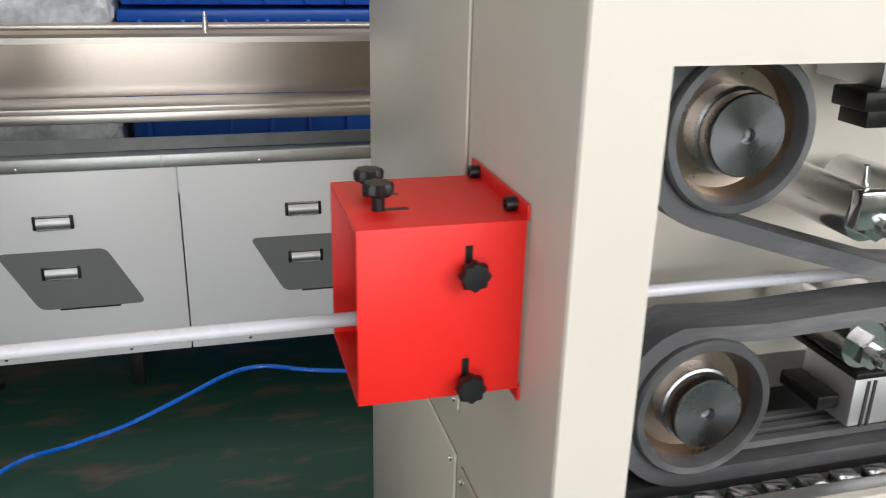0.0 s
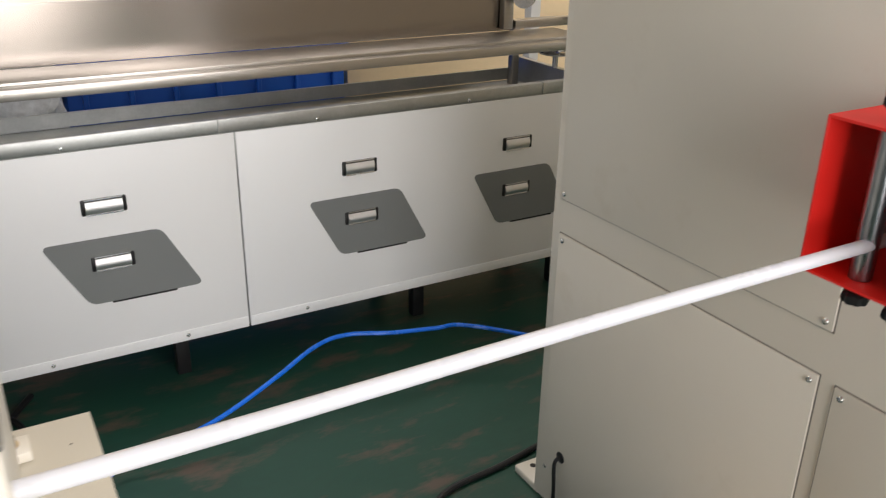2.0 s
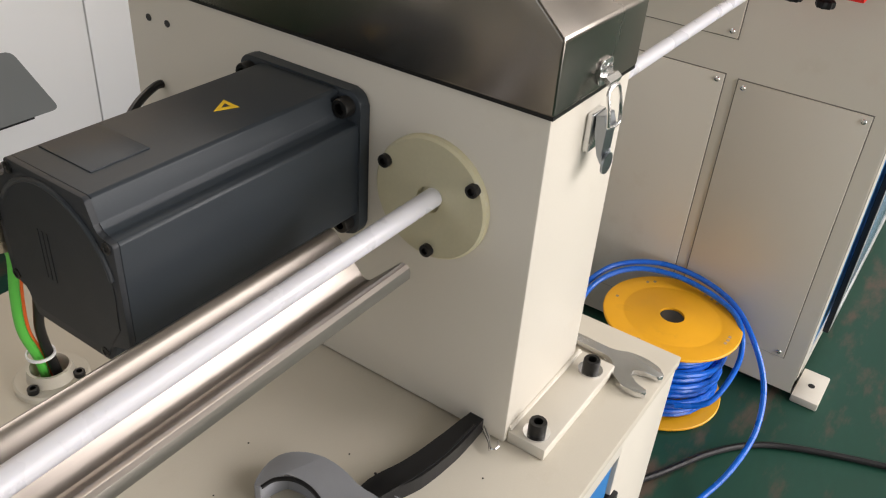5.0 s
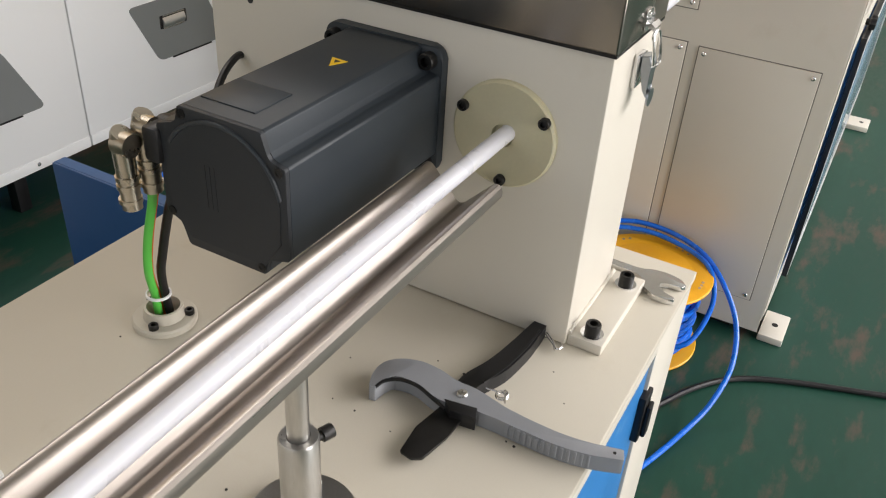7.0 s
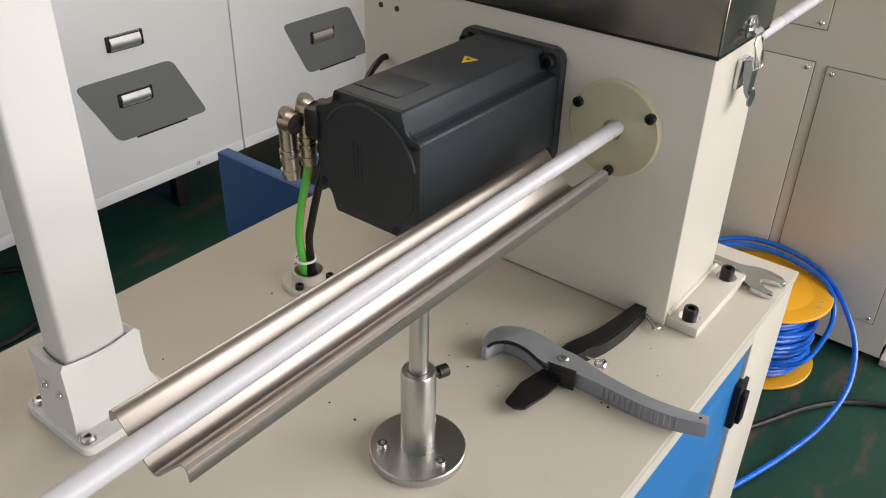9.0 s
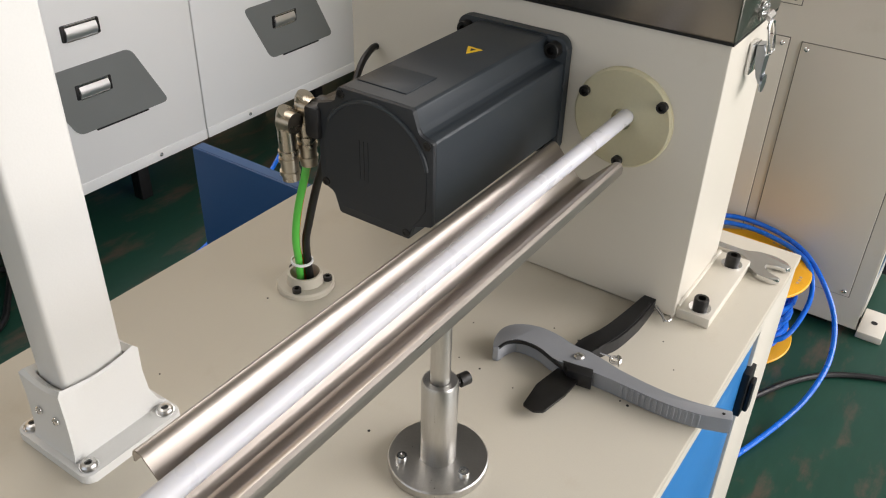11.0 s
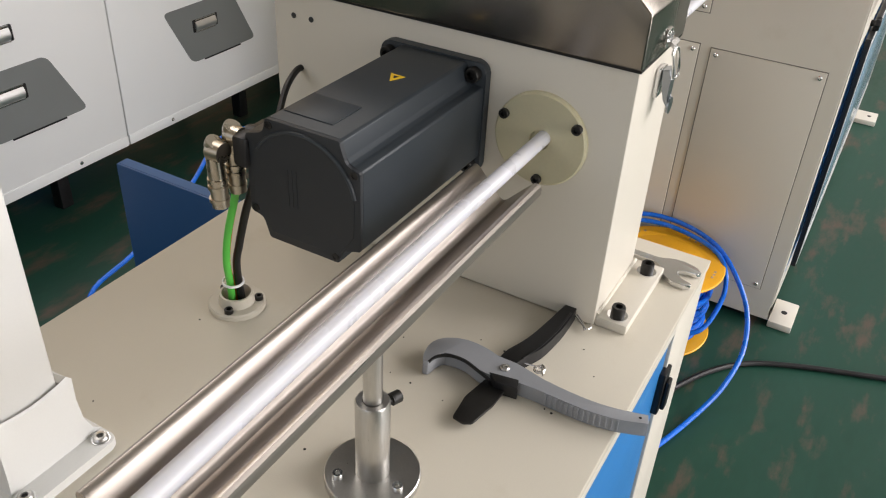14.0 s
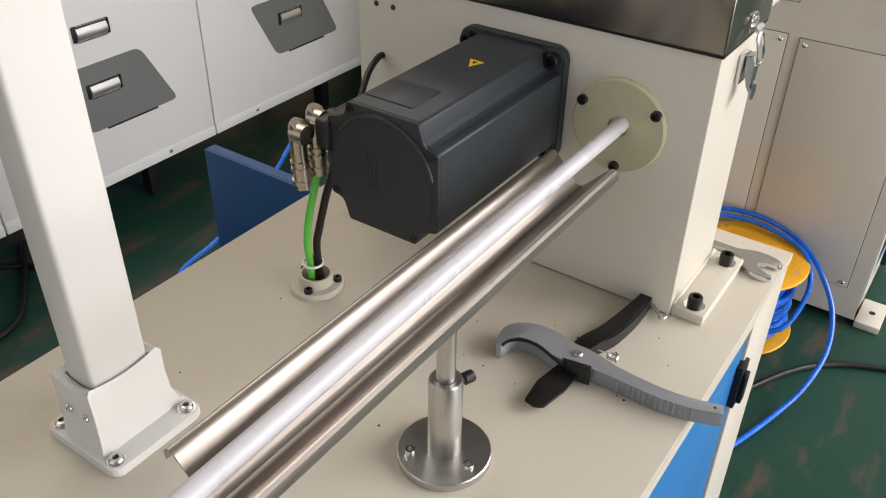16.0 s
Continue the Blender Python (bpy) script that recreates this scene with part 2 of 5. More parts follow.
def cyl(bm, p0, p1, r, seg=20, r2=None, caps=True):
    p0, p1 = Vector(p0), Vector(p1)
    m = Matrix.Translation((p0 + p1) / 2) @ frame_of(p1 - p0).to_4x4()
    bmesh.ops.create_cone(bm, cap_ends=caps, segments=seg, radius1=r, radius2=r if r2 is None else r2, depth=(p1 - p0).length, matrix=m)
    return bm


def lathe(bm, prof, at, d, seg=24, close=False):
    """prof: (radius, height along d) pairs."""
    at, rot = Vector(at), frame_of(d)
    rings = []
    for r, h in prof:
        if r < 1e-6:
            rings.append([bm.verts.new(at + rot @ Vector((0, 0, h)))])
        else:
            rings.append([bm.verts.new(at + rot @ Vector((r * math.cos(a), r * math.sin(a), h))) for a in (2 * math.pi * i / seg for i in range(seg))])
    pairs = list(zip(rings, rings[1:])) + ([(rings[-1], rings[0])] if close else [])
    for a, b in pairs:
        for i in range(seg):
            j = (i + 1) % seg
            if len(a) == 1 and len(b) == 1:
                continue
            if len(a) == 1:
                bm.faces.new((a[0], b[j], b[i]))
            elif len(b) == 1:
                bm.faces.new((a[i], a[j], b[0]))
            else:
                bm.faces.new((a[i], a[j], b[j], b[i]))
    return bm


def prism(bm, pts, axis, a, b, bev=0.0, seg=2):
    def at(p, h):
        return {"x": (h, p[0], p[1]), "y": (p[0], h, p[1]), "z": (p[0], p[1], h)}[axis]
    lo = [bm.verts.new(at(p, a)) for p in pts]
    hi = [bm.verts.new(at(p, b)) for p in pts]
    n = len(pts)
    fs = [bm.faces.new(lo), bm.faces.new(hi[::-1])]
    for i in range(n):
        fs.append(bm.faces.new((lo[i], hi[i], hi[(i + 1) % n], lo[(i + 1) % n])))
    if bev:
        es = list({e for f in fs for e in f.edges})
        bmesh.ops.bevel(bm, geom=es, offset=bev, segments=seg, affect="EDGES", profile=0.5, clamp_overlap=True)
    return bm


def smooth_path(pts, steps=6):
    pts = [Vector(p) for p in pts]
    out = []
    for i in range(len(pts) - 1):
        p0, p1, p2, p3 = pts[max(i - 1, 0)], pts[i], pts[i + 1], pts[min(i + 2, len(pts) - 1)]
        for s in range(steps):
            t = s / steps
            out.append(0.5 * (2 * p1 + (p2 - p0) * t + (2 * p0 - 5 * p1 + 4 * p2 - p3) * t * t + (3 * p1 - p0 - 3 * p2 + p3) * t ** 3))
    return out + [pts[-1]]


def tube(bm, pts, r, seg=10, steps=6, caps=True, flat=None):
    path = smooth_path(pts, steps) if steps else [Vector(p) for p in pts]
    up = Vector((0, 0, 1))
    first = (path[1] - path[0]).normalized()
    if abs(first.dot(up)) > 0.95:
        up = Vector((0, 1, 0))
    rings = []
    for i, p in enumerate(path):
        d = (path[min(i + 1, len(path) - 1)] - path[max(i - 1, 0)]).normalized()
        side = d.cross(up).normalized()
        up = side.cross(d).normalized()
        f = flat or 1.0
        rings.append([bm.verts.new(p + r * (math.cos(a) * side + f * math.sin(a) * up)) for a in (2 * math.pi * k / seg for k in range(seg))])
    for a, b in zip(rings, rings[1:]):
        for k in range(seg):
            bm.faces.new((a[k], a[(k + 1) % seg], b[(k + 1) % seg], b[k]))
    if caps:
        bm.faces.new(rings[0][::-1])
        bm.faces.new(rings[-1])
    return bm


def T(pts, r, **k):
    return tube(bmesh.new(), pts, r, **k)


def cap_screw(bm, p, d, r=0.006, h=0.008):
    """Socket head: a short cylinder with a recessed socket."""
    return lathe(bm, [(0, 0), (r, 0), (r, h * 0.9), (r * 0.92, h), (r * 0.55, h), (r * 0.5, h * 0.45), (0, h * 0.45)], p, d, seg=14)


def dome_screw(bm, p, d, r=0.006, h=0.004):
    return lathe(bm, [(0, 0), (r, 0), (r, h * 0.4), (r * 0.8, h * 0.85), (r * 0.45, h), (r * 0.38, h * 0.5), (0, h * 0.5)], p, d, seg=14)


def star_knob(bm, p, d, r=0.016, h=0.016, stem=0.012):
    """Lobed clamping knob on a collar."""
    at, rot = Vector(p), frame_of(d)
    seg = 40
    def ring(scale, z):
        return [bm.verts.new(at + rot @ Vector((scale * r * (1 + 0.09 * math.cos(8 * a)) * math.cos(a), scale * r * (1 + 0.09 * math.cos(8 * a)) * math.sin(a), z))) for a in (2 * math.pi * i / seg for i in range(seg))]
    rings = [ring(0.8, stem), ring(0.98, stem + 0.003), ring(1.0, stem + h * 0.75), ring(0.88, stem + h), ring(0.5, stem + h * 1.04)]
    for a, b in zip(rings, rings[1:]):
        for i in range(seg):
            bm.faces.new((a[i], a[(i + 1) % seg], b[(i + 1) % seg], b[i]))
    bm.faces.new(rings[0][::-1])
    bm.faces.new(rings[-1])
    cyl(bm, at, at + rot @ Vector((0, 0, stem + 0.002)), r * 0.45, 14)
    return bm


def round_rect(x0, x1, z0, z1, r, n=5):
    pts = []
    for cx, cz, a0 in ((x1 - r, z1 - r, 0), (x0 + r, z1 - r, 90), (x0 + r, z0 + r, 180), (x1 - r, z0 + r, 270)):
        for i in range(n + 1):
            a = radians(a0 + 90 * i / n)
            pts.append((cx + r * math.cos(a), cz + r * math.sin(a)))
    return pts


def round_poly(pts, r, n=4):
    """Polygon with rounded corners."""
    out = []
    k = len(pts)
    for i in range(k):
        p, a, b = Vector(pts[i]), Vector(pts[i - 1]), Vector(pts[(i + 1) % k])
        p0, p1 = p + (a - p).normalized() * r, p + (b - p).normalized() * r
        for s in range(n + 1):
            t = s / n
            out.append(tuple((1 - t) ** 2 * p0 + 2 * t * (1 - t) * p + t * t * p1))
    return out


def write(name, text, size, m, material, parent, label=""):
    cu = bpy.data.curves.new(name, "FONT")
    cu.body, cu.size, cu.extrude, cu.align_x, cu.align_y = text, size, 0.0002, "CENTER", "CENTER"
    tmp = bpy.data.objects.new(name, cu)
    scene.collection.objects.link(tmp)
    me = bpy.data.meshes.new_from_object(tmp.evaluated_get(bpy.context.evaluated_depsgraph_get()))
    bpy.data.objects.remove(tmp)
    me.name = name
    me.transform(Matrix.Translation(-ORIGIN[parent]) @ m)
    me.materials.clear()
    me.materials.append(material)
    ob = new(name, me)
    ob.parent = parent
    ORIGIN[ob] = ORIGIN[parent]
    return tagged(ob, label)


# ---------------------------------------------------------------- hall
XW, XE, YS, YN, ZC = -5.6, 7.0, -3.7, 6.6, 5.2
solo("floor", B(XW, XE, YS, YN, -0.1, 0.0), FLOOR, "green epoxy floor with worn reddish patches", "floor", kind="structure")
solo("ceiling", B(XW - 0.2, XE + 0.2, YS - 0.2, YN + 0.2, ZC, ZC + 0.15), CEIL, "plain grey hall ceiling", "ceiling", kind="structure")
solo("wall_north", B(XW, XE, YN, YN + 0.2, 0, ZC), WALL_TAN, "tan board wall behind the tank line", "wall", kind="structure")
solo("wall_east", B(XE, XE + 0.2, YS, YN, 0, ZC), WALL_PALE, "pale plaster wall", "wall", kind="structure")


def wall_with_opening(name, x0, x1, o0, o1, z0, z1, y0, y1, swap=False):
    bm = bmesh.new()
    for a, b, c, d in ((x0, o0, 0, ZC), (o1, x1, 0, ZC), (o0, o1, 0, z0), (o0, o1, z1, ZC)):
        if swap:
            box(bm, y0, y1, a, b, c, d)
        else:
            box(bm, a, b, y0, y1, c, d)
    return solo(name, bm, WALL_PALE, "pale plaster wall with a large window opening", "wall", kind="structure")


ws = bmesh.new()
for a, b, c, d in ((XW, -2.2, 0, ZC), (-2.2, 0.2, 3.2, ZC), (0.2, 0.5, 0, ZC), (0.5, 6.2, 0, 1.6), (0.5, 6.2, 5.0, ZC), (6.2, XE, 0, ZC)):
    box(ws, a, b, YS - 0.2, YS, c, d)
solo("wall_south", ws, WALL_PALE, "pale plaster wall with a gate and a large window opening", "wall", kind="structure")
wall_with_opening("wall_west", YS, YN, -0.3, 4.7, 1.0, 4.0, XW - 0.2, XW, True)

# ---------------------------------------------------------------- water tank line behind
TY, TANK_END = 2.445, 1.16


def flush_handle(unit, x0, x1, z0, z1):
    h = part("handle", prism(bmesh.new(), round_rect(x0, x1, z0 + 0.004, z1 - 0.003, 0.003, 2), "y", TY - 0.005, TY + 0.004, 0.001), BLACK, unit, "recessed black pull with a chrome grip")
    bm = bmesh.new()
    n = 8
    pts = [((TY - 0.004) - 0.007 * math.sin(math.pi * i / n), z0 + 0.004 + (z1 - z0 - 0.012) * i / n) for i in range(n + 1)]
    prism(bm, pts, "x", x0 + 0.010, x1 - 0.010)
    part("grip", bm, ALU, h, "chrome grip")
    rim = B(x0 + 0.010, x1 - 0.010, TY - 0.0065, TY - 0.004, z1 - 0.006, z1 - 0.003)
    box(rim, x0 + 0.010, x1 - 0.010, TY - 0.0065, TY - 0.004, z0 + 0.003, z0 + 0.006)
    part("rim", rim, CHROME, h)


def tank_unit(x0, x1, *sets):
    u = thing("cabinet_unit", ((x0 + x1) / 2, TY + 0.25, 0.163), "white metal cabinet with slanted grey insert and two pulls", "cabinet", "cabinets under the water tank")
    part("front_panel", B(x0 + 0.002, x1 - 0.002, TY, TY + 0.03, 0.166, 0.752, 0.003), WHITE_PANEL, u)
    part("body", B(x0 + 0.006, x1 - 0.006, TY + 0.032, TY + 0.52, 0.18, 0.66), WHITE_PANEL, u)
    for s in sets:
        par = round_poly([(s + 0.098, 0.518), (s + 0.396, 0.518), (s + 0.494, 0.335), (s + 0.196, 0.335)], 0.022)
        part("insert_panel", prism(bmesh.new(), par, "y", TY - 0.003, TY + 0.004), GREY_PANEL, u, "slanted grey insert panel")
        part("insert_lip", B(s + 0.25, s + 0.42, TY - 0.0045, TY + 0.003, 0.3305, 0.3345), BLACK, u)
        flush_handle(u, s + 0.208, s + 0.319, 0.580, 0.629)
        flush_handle(u, s + 0.212, s + 0.321, 0.425, 0.472)
    part("lower_trim", B(x0 + 0.003, x1 - 0.003, TY - 0.002, TY + 0.004, 0.166, 0.198, 0.0008), WHITE_PANEL, u)
    for sx in (x0 + 0.18, x1 - 0.18):
        part("screw", dome_screw(bmesh.new(), (sx, TY - 0.002, 0.183), (0, -1, 0), 0.006, 0.003), CHROME, u)
    return u


tank_unit(-1.551, -0.835, -1.451)
tank_unit(-0.835, -0.119, -0.735)
tank_unit(-0.119, TANK_END, -0.019, 0.543)

line = thing("water_tank", (-0.2, 2.75, 0), "polished stainless water tank with rails above a galvanised tray", "tank")
TX0, TX1 = -1.9, TANK_END + 0.01
tray = part("tray", B(TX0, TX1, TY + 0.012, TY + 0.54, 0.670, 0.678), GALV, line, "open galvanised drip tray")
part("front_rim", B(TX0, TX1, TY + 0.002, TY + 0.030, 0.754, 0.791, 0.003), GALV, tray)
part("front_sheet", B(TX0, TX1, TY + 0.004, TY + 0.0118, 0.68, 0.7535), GALV, tray)
part("back_sheet", B(TX0, TX1, TY + 0.5402, TY + 0.548, 0.68, 0.724), GALV, tray)
part("end_sheet", B(TX1 - 0.02, TX1, TY + 0.0302, TY + 0.54, 0.6785, 0.77), GALV, tray)
for x in (-1.0, -0.55, 0.12, 0.62):
    part("rim_screw", dome_screw(bmesh.new(), (x, TY + 0.002, 0.763), (0, -1, 0), 0.005, 0.003), CHROME, tray)
for x in (-1.1, -0.16, 0.9):
    part("tray_joint", B(x - 0.002, x + 0.002, TY - 0.001, TY + 0.028, 0.754, 0.793), GALV, line)
part("rail", B(TX0, TX1 + 0.02, TY + 0.10, TY + 0.14, 0.867, 0.897, 0.004), STEEL, line, "square stainless front rail")
part("lower_shelf", B(TX0, TX1, TY + 0.14, TY + 0.322, 0.890, 0.906, 0.003), STEEL, line)
tank = prism(bmesh.new(), [(2.77, 1.072), (2.77, 0.907), (3.056, 0.907), (3.056, 1.072), (3.05, 1.072), (3.05, 0.915), (2.776, 0.915), (2.776, 1.072)], "x", TX0, 0.98)
part("tank_end", B(0.9802, 0.986, 2.77, 3.056, 0.907, 1.072), STEEL_TANK, line)
part("tank_body", tank, STEEL_TANK, line, "polished stainless tank body")
fl = bmesh.new()
prism(fl, [(2.745, 1.073), (2.745, 1.091), (2.752, 1.101), (2.83, 1.105), (2.83, 1.097), (2.775, 1.090), (2.775, 1.073)], "x", TX0, 0.99)
box(fl, TX0, 0.99, 2.99, 3.075, 1.082, 1.105, 0.003)
part("flange", fl, STEEL, line, "folded stainless flange")
for x in (-0.008, 0.93, -0.95):
    bm = bmesh.new()
    cyl(bm, (x, 2.78, 1.100), (x, 2.78, 1.138), 0.010, 14)
    cyl(bm, (x, 2.78, 1.138), (x, 2.78, 1.166), 0.006, 12, 0.004)
    part("clamp_pin", bm, CHROME, line)
for x in (-1.2, -0.3, 0.5, 1.08):
    part("leg", B(x - 0.02, x + 0.02, TY + 0.10, TY + 0.14, 0.0, 0.18, 0.003), BLACK, line)
    part("leg", B(x - 0.02, x + 0.02, TY + 0.42, TY + 0.46, 0.0, 0.18, 0.003), BLACK, line)
for x in (-1.5, 1.1):
    part("upright", B(x - 0.015, x + 0.015, TY + 0.45, TY + 0.48, 0.678, 0.905, 0.003), STEEL, line)
br = bmesh.new()
box(br, 0.93, 0.97, 2.735, 2.765, 0.915, 1.06, 0.004)
box(br, 0.93, 1.06, 2.735, 2.75, 1.03, 1.06, 0.004)
part("end_bracket", br, STEEL, line)
for x, z, r in ((1.02, 1.03, 0.030), (1.27, 0.965, 0.026)):
    bm = bmesh.new()
    cyl(bm, (x - 0.03, 2.70, z), (x + 0.03, 2.76, z), r, 18)
    cyl(bm, (x - 0.05, 2.68, z), (x - 0.03, 2.70, z), r * 1.3, 18)
    part("valve", bm, CHROME, line)
part("end_rail", B(0.98, 1.36, 2.735, 2.775, 0.915, 0.945, 0.004), STEEL, line)
part("end_post", B(1.32, 1.36, 2.735, 2.775, 0.0, 1.5, 0.004), STEEL, line)
for x, y, z in ((1.12, 2.68, 0.835), (1.29, 2.70, 0.80)):
    bm = bmesh.new()
    ring = [(x + 0.055 * math.cos(a), y + 0.055 * math.sin(a), z) for a in (2 * math.pi * i / 20 for i in range(21))]
    tube(bm, ring, 0.007, seg=8, steps=0)
    for a in (0.3, 2.4, 4.5):
        cyl(bm, (x, y, z), (x + 0.055 * math.cos(a), y + 0.055 * math.sin(a), z), 0.005, 8)
    cyl(bm, (x, y, z - 0.055), (x, y, z + 0.02), 0.010, 12)
    part("valve_wheel", bm, CHROME, line, "small chrome valve hand wheel")

far = thing("side_rack", (1.75, 3.0, 0), "white painted machine frame beyond the tank", "rack")
part("beam", B(1.38, 2.1, 2.80, 2.86, 0.52, 0.56, 0.005), WHITE_PAINT, far)
part("shelf", B(1.38, 2.1, 2.86, 3.4, 0.55, 0.57), GALV, far)
part("upright", B(1.45, 1.50, 3.3, 3.35, 0.0, 1.4, 0.004), WHITE_PAINT, far)
part("lower_beam", B(1.42, 2.1, 2.6, 2.64, 0.27, 0.31, 0.012), WHITE_PAINT, far)
part("base", B(1.5, 2.1, 2.9, 3.4, 0.0, 0.3), BLUE_SHADED, far)

# goods behind the tank
crate = thing("blue_crate", (0.25, 4.4, 0), "ribbed blue plastic crates stacked behind the tank", "crate")
for k in range(4):
    z0 = 0.36 * k
    bm = B(-0.36, 0.88, 4.0, 4.9, z0 + 0.01, z0 + 0.345, 0.012)
    box(bm, -0.38, 0.90, 3.98, 4.92, z0 + 0.30, z0 + 0.352, 0.008)
    for i in range(7):
        x = -0.30 + i * 0.185
        box(bm, x, x + 0.022, 3.975, 4.01, z0 + 0.02, z0 + 0.31, 0.004)
    part("tier", bm, BLUE_CRATE, crate)
wrap = B(-1.7, -0.40, 3.75, 4.6, 0.0, 1.34, 0.05, 3)
bmesh.ops.subdivide_edges(wrap, edges=wrap.edges[:], cuts=30, use_grid_fill=True)
for v in wrap.verts:
    n = noise.noise_vector(v.co * 7) * 0.035 + noise.noise_vector(v.co * 19) * 0.02
    c = noise.noise(v.co * 26)
    n += v.normal * (0.014 * (0.5 - abs(c)))
    if v.co.z > 0.03:
        v.co += n
solo("wrapped_package", wrap, FILM, "goods wrapped in crumpled clear plastic film", "bundle", (-1.05, 4.2, 0))
carton = B(0.98, 2.6, 4.2, 5.2, 0.0, 1.5, 0.01)
box(carton, 0.985, 2.595, 4.196, 4.2, 0.72, 0.78)
solo("cardboard_carton", carton, WALL_TAN, "large tan cardboard carton standing behind the tank", "carton", (1.8, 4.7, 0))

# ---------------------------------------------------------------- haul-off machine
PX, PY0, PY1, PZ1, PXE = 0.299, 0.582, 1.582, 1.62, 2.3
hm = thing("haul_off_machine", (1.2, 1.06, 0), "cream painted pipe haul-off machine with belts behind an open window", "machine")
side = B(PX, PX + 0.012, PY0 + 0.002, PY1, 0.020, PZ1, 0.003)
part("side_wall", side, CREAM, hm, "cream sheet side wall")
WX0, WX1, WZ0, WZ1 = 0.382, 2.1, 0.805, 1.304
fr = bmesh.new()
for a, b, c, d in ((PX + 0.002, WX0, 0.020, PZ1), (WX1, PXE, 0.020, PZ1), (WX0, WX1, WZ1, PZ1), (WX0, WX1, 0.735, WZ0)):
    box(fr, a, b, PY0, PY0 + 0.012, c, d)
bmesh.ops.remove_doubles(fr, verts=fr.verts, dist=0.0005)
part("front_frame", fr, CREAM, hm, "cream front frame round the belt window")
rv = bmesh.new()
box(rv, WX0 - 0.004, WX0, PY0 + 0.012, PY0 + 0.045, WZ0, WZ1)
box(rv, WX0, WX1, PY0 + 0.012, PY0 + 0.045, WZ1, WZ1 + 0.004)
part("window_return", rv, CREAM, hm)
part("inner_wall", B(PX + 0.02, PXE, 0.90, 0.91, 0.82, 1.5), CREAM, hm, "cream inner wall")
# floor sheet coloured near-black for the shade below the belts
part("inner_floor", B(PX + 0.02, PXE, PY0 + 0.13, 0.90, 0.74, 0.76), SHADE_INSIDE, hm)
part("top_cover", B(PX, PXE, PY0, PY1, PZ1, PZ1 + 0.012), CREAM, hm)
part("back_wall", B(PX + 0.013, PXE, PY1 - 0.012, PY1, 0.020, PZ1), CREAM, hm)
part("end_wall", B(PXE, PXE + 0.012, PY0, PY1, 0.020, PZ1), CREAM, hm)
part("corner_column", B(PX + 0.013, WX0 - 0.005, PY0 + 0.013, PY0 + 0.05, 0.035, 1.6), CREAM, hm)
# blue lower panels
part("lower_panel", B(WX0 - 0.02, 0.86, PY0 + 0.003, PY0 + 0.012, 0.07, 0.73, 0.002), BLUE, hm, "blue lower panel")
part("lower_panel", B(0.875, WX1, PY0 + 0.004, PY0 + 0.012, 0.07, 0.73, 0.002), BLUE, hm, "blue lower panel")
gd = part("guard_door", B(0.512, 1.97, PY0 - 0.015, PY0 - 0.009, 0.128, 0.707, 0.001), GLASS, hm, "bluish clear guard sheet hanging over the blue panel")
for a, b, c, d in ((0.480, 0.512, 0.10, 0.735), (1.97, 2.0, 0.10, 0.735), (0.5122, 1.9698, 0.7072, 0.735), (0.5122, 1.9698, 0.10, 0.1278)):
    part("guard_edge", B(a, b, PY0 - 0.018, PY0 - 0.006, c, d, 0.002), ALU, gd, "pale aluminium edge strip")
part("gasket", B(0.471, 0.4798, PY0 - 0.017, PY0 - 0.004, 0.10, 0.742, 0.001), BLACK, gd)
part("gasket", B(0.480, 2.0, PY0 - 0.017, PY0 - 0.004, 0.7352, 0.742, 0.001), BLACK, gd)
for x in (0.556, 1.305, 1.9):
    part("guard_knob", star_knob(bmesh.new(), (x, PY0, 0.757), (0, -1, 0), 0.016, 0.014, 0.008), BLACK, hm, "black star knob")
sb = B(PX + 0.002, WX0 - 0.022, PY0, PY0 + 0.012, 0.022, 0.06)
box(sb, WX0 - 0.022, WX1, PY0, PY0 + 0.012, 0.022, 0.068)
part("bottom_rail", sb, CREAM, hm)


def access_panel(y0, y1, z0, z1, screws):
    p = part("access_panel", B(PX - 0.0045, PX + 0.002, y0, y1, z0, z1, 0.0018), CREAM, hm, "screwed cream access panel")
    seam = bmesh.new()
    t = 0.0024
    for a, b, c, d in ((y0 - t, y1 + t, z1, z1 + t), (y0 - t, y1 + t, z0 - t, z0), (y0 - t, y0, z0, z1), (y1, y1 + t, z0, z1)):
        box(seam, PX - 0.0008, PX + 0.002, a, b, c, d)
    part("seam", seam, SEAM, p)
    for y, z in screws:
        part("screw", dome_screw(bmesh.new(), (PX - 0.0045, y, z), (-1, 0, 0), 0.0056, 0.003), CHROME, p)


def corners(y0, y1, z0, z1, i=0.013):
    return [(y0 + i, z0 + i), (y1 - i, z0 + i), (y0 + i, z1 - i), (y1 - i, z1 - i)]


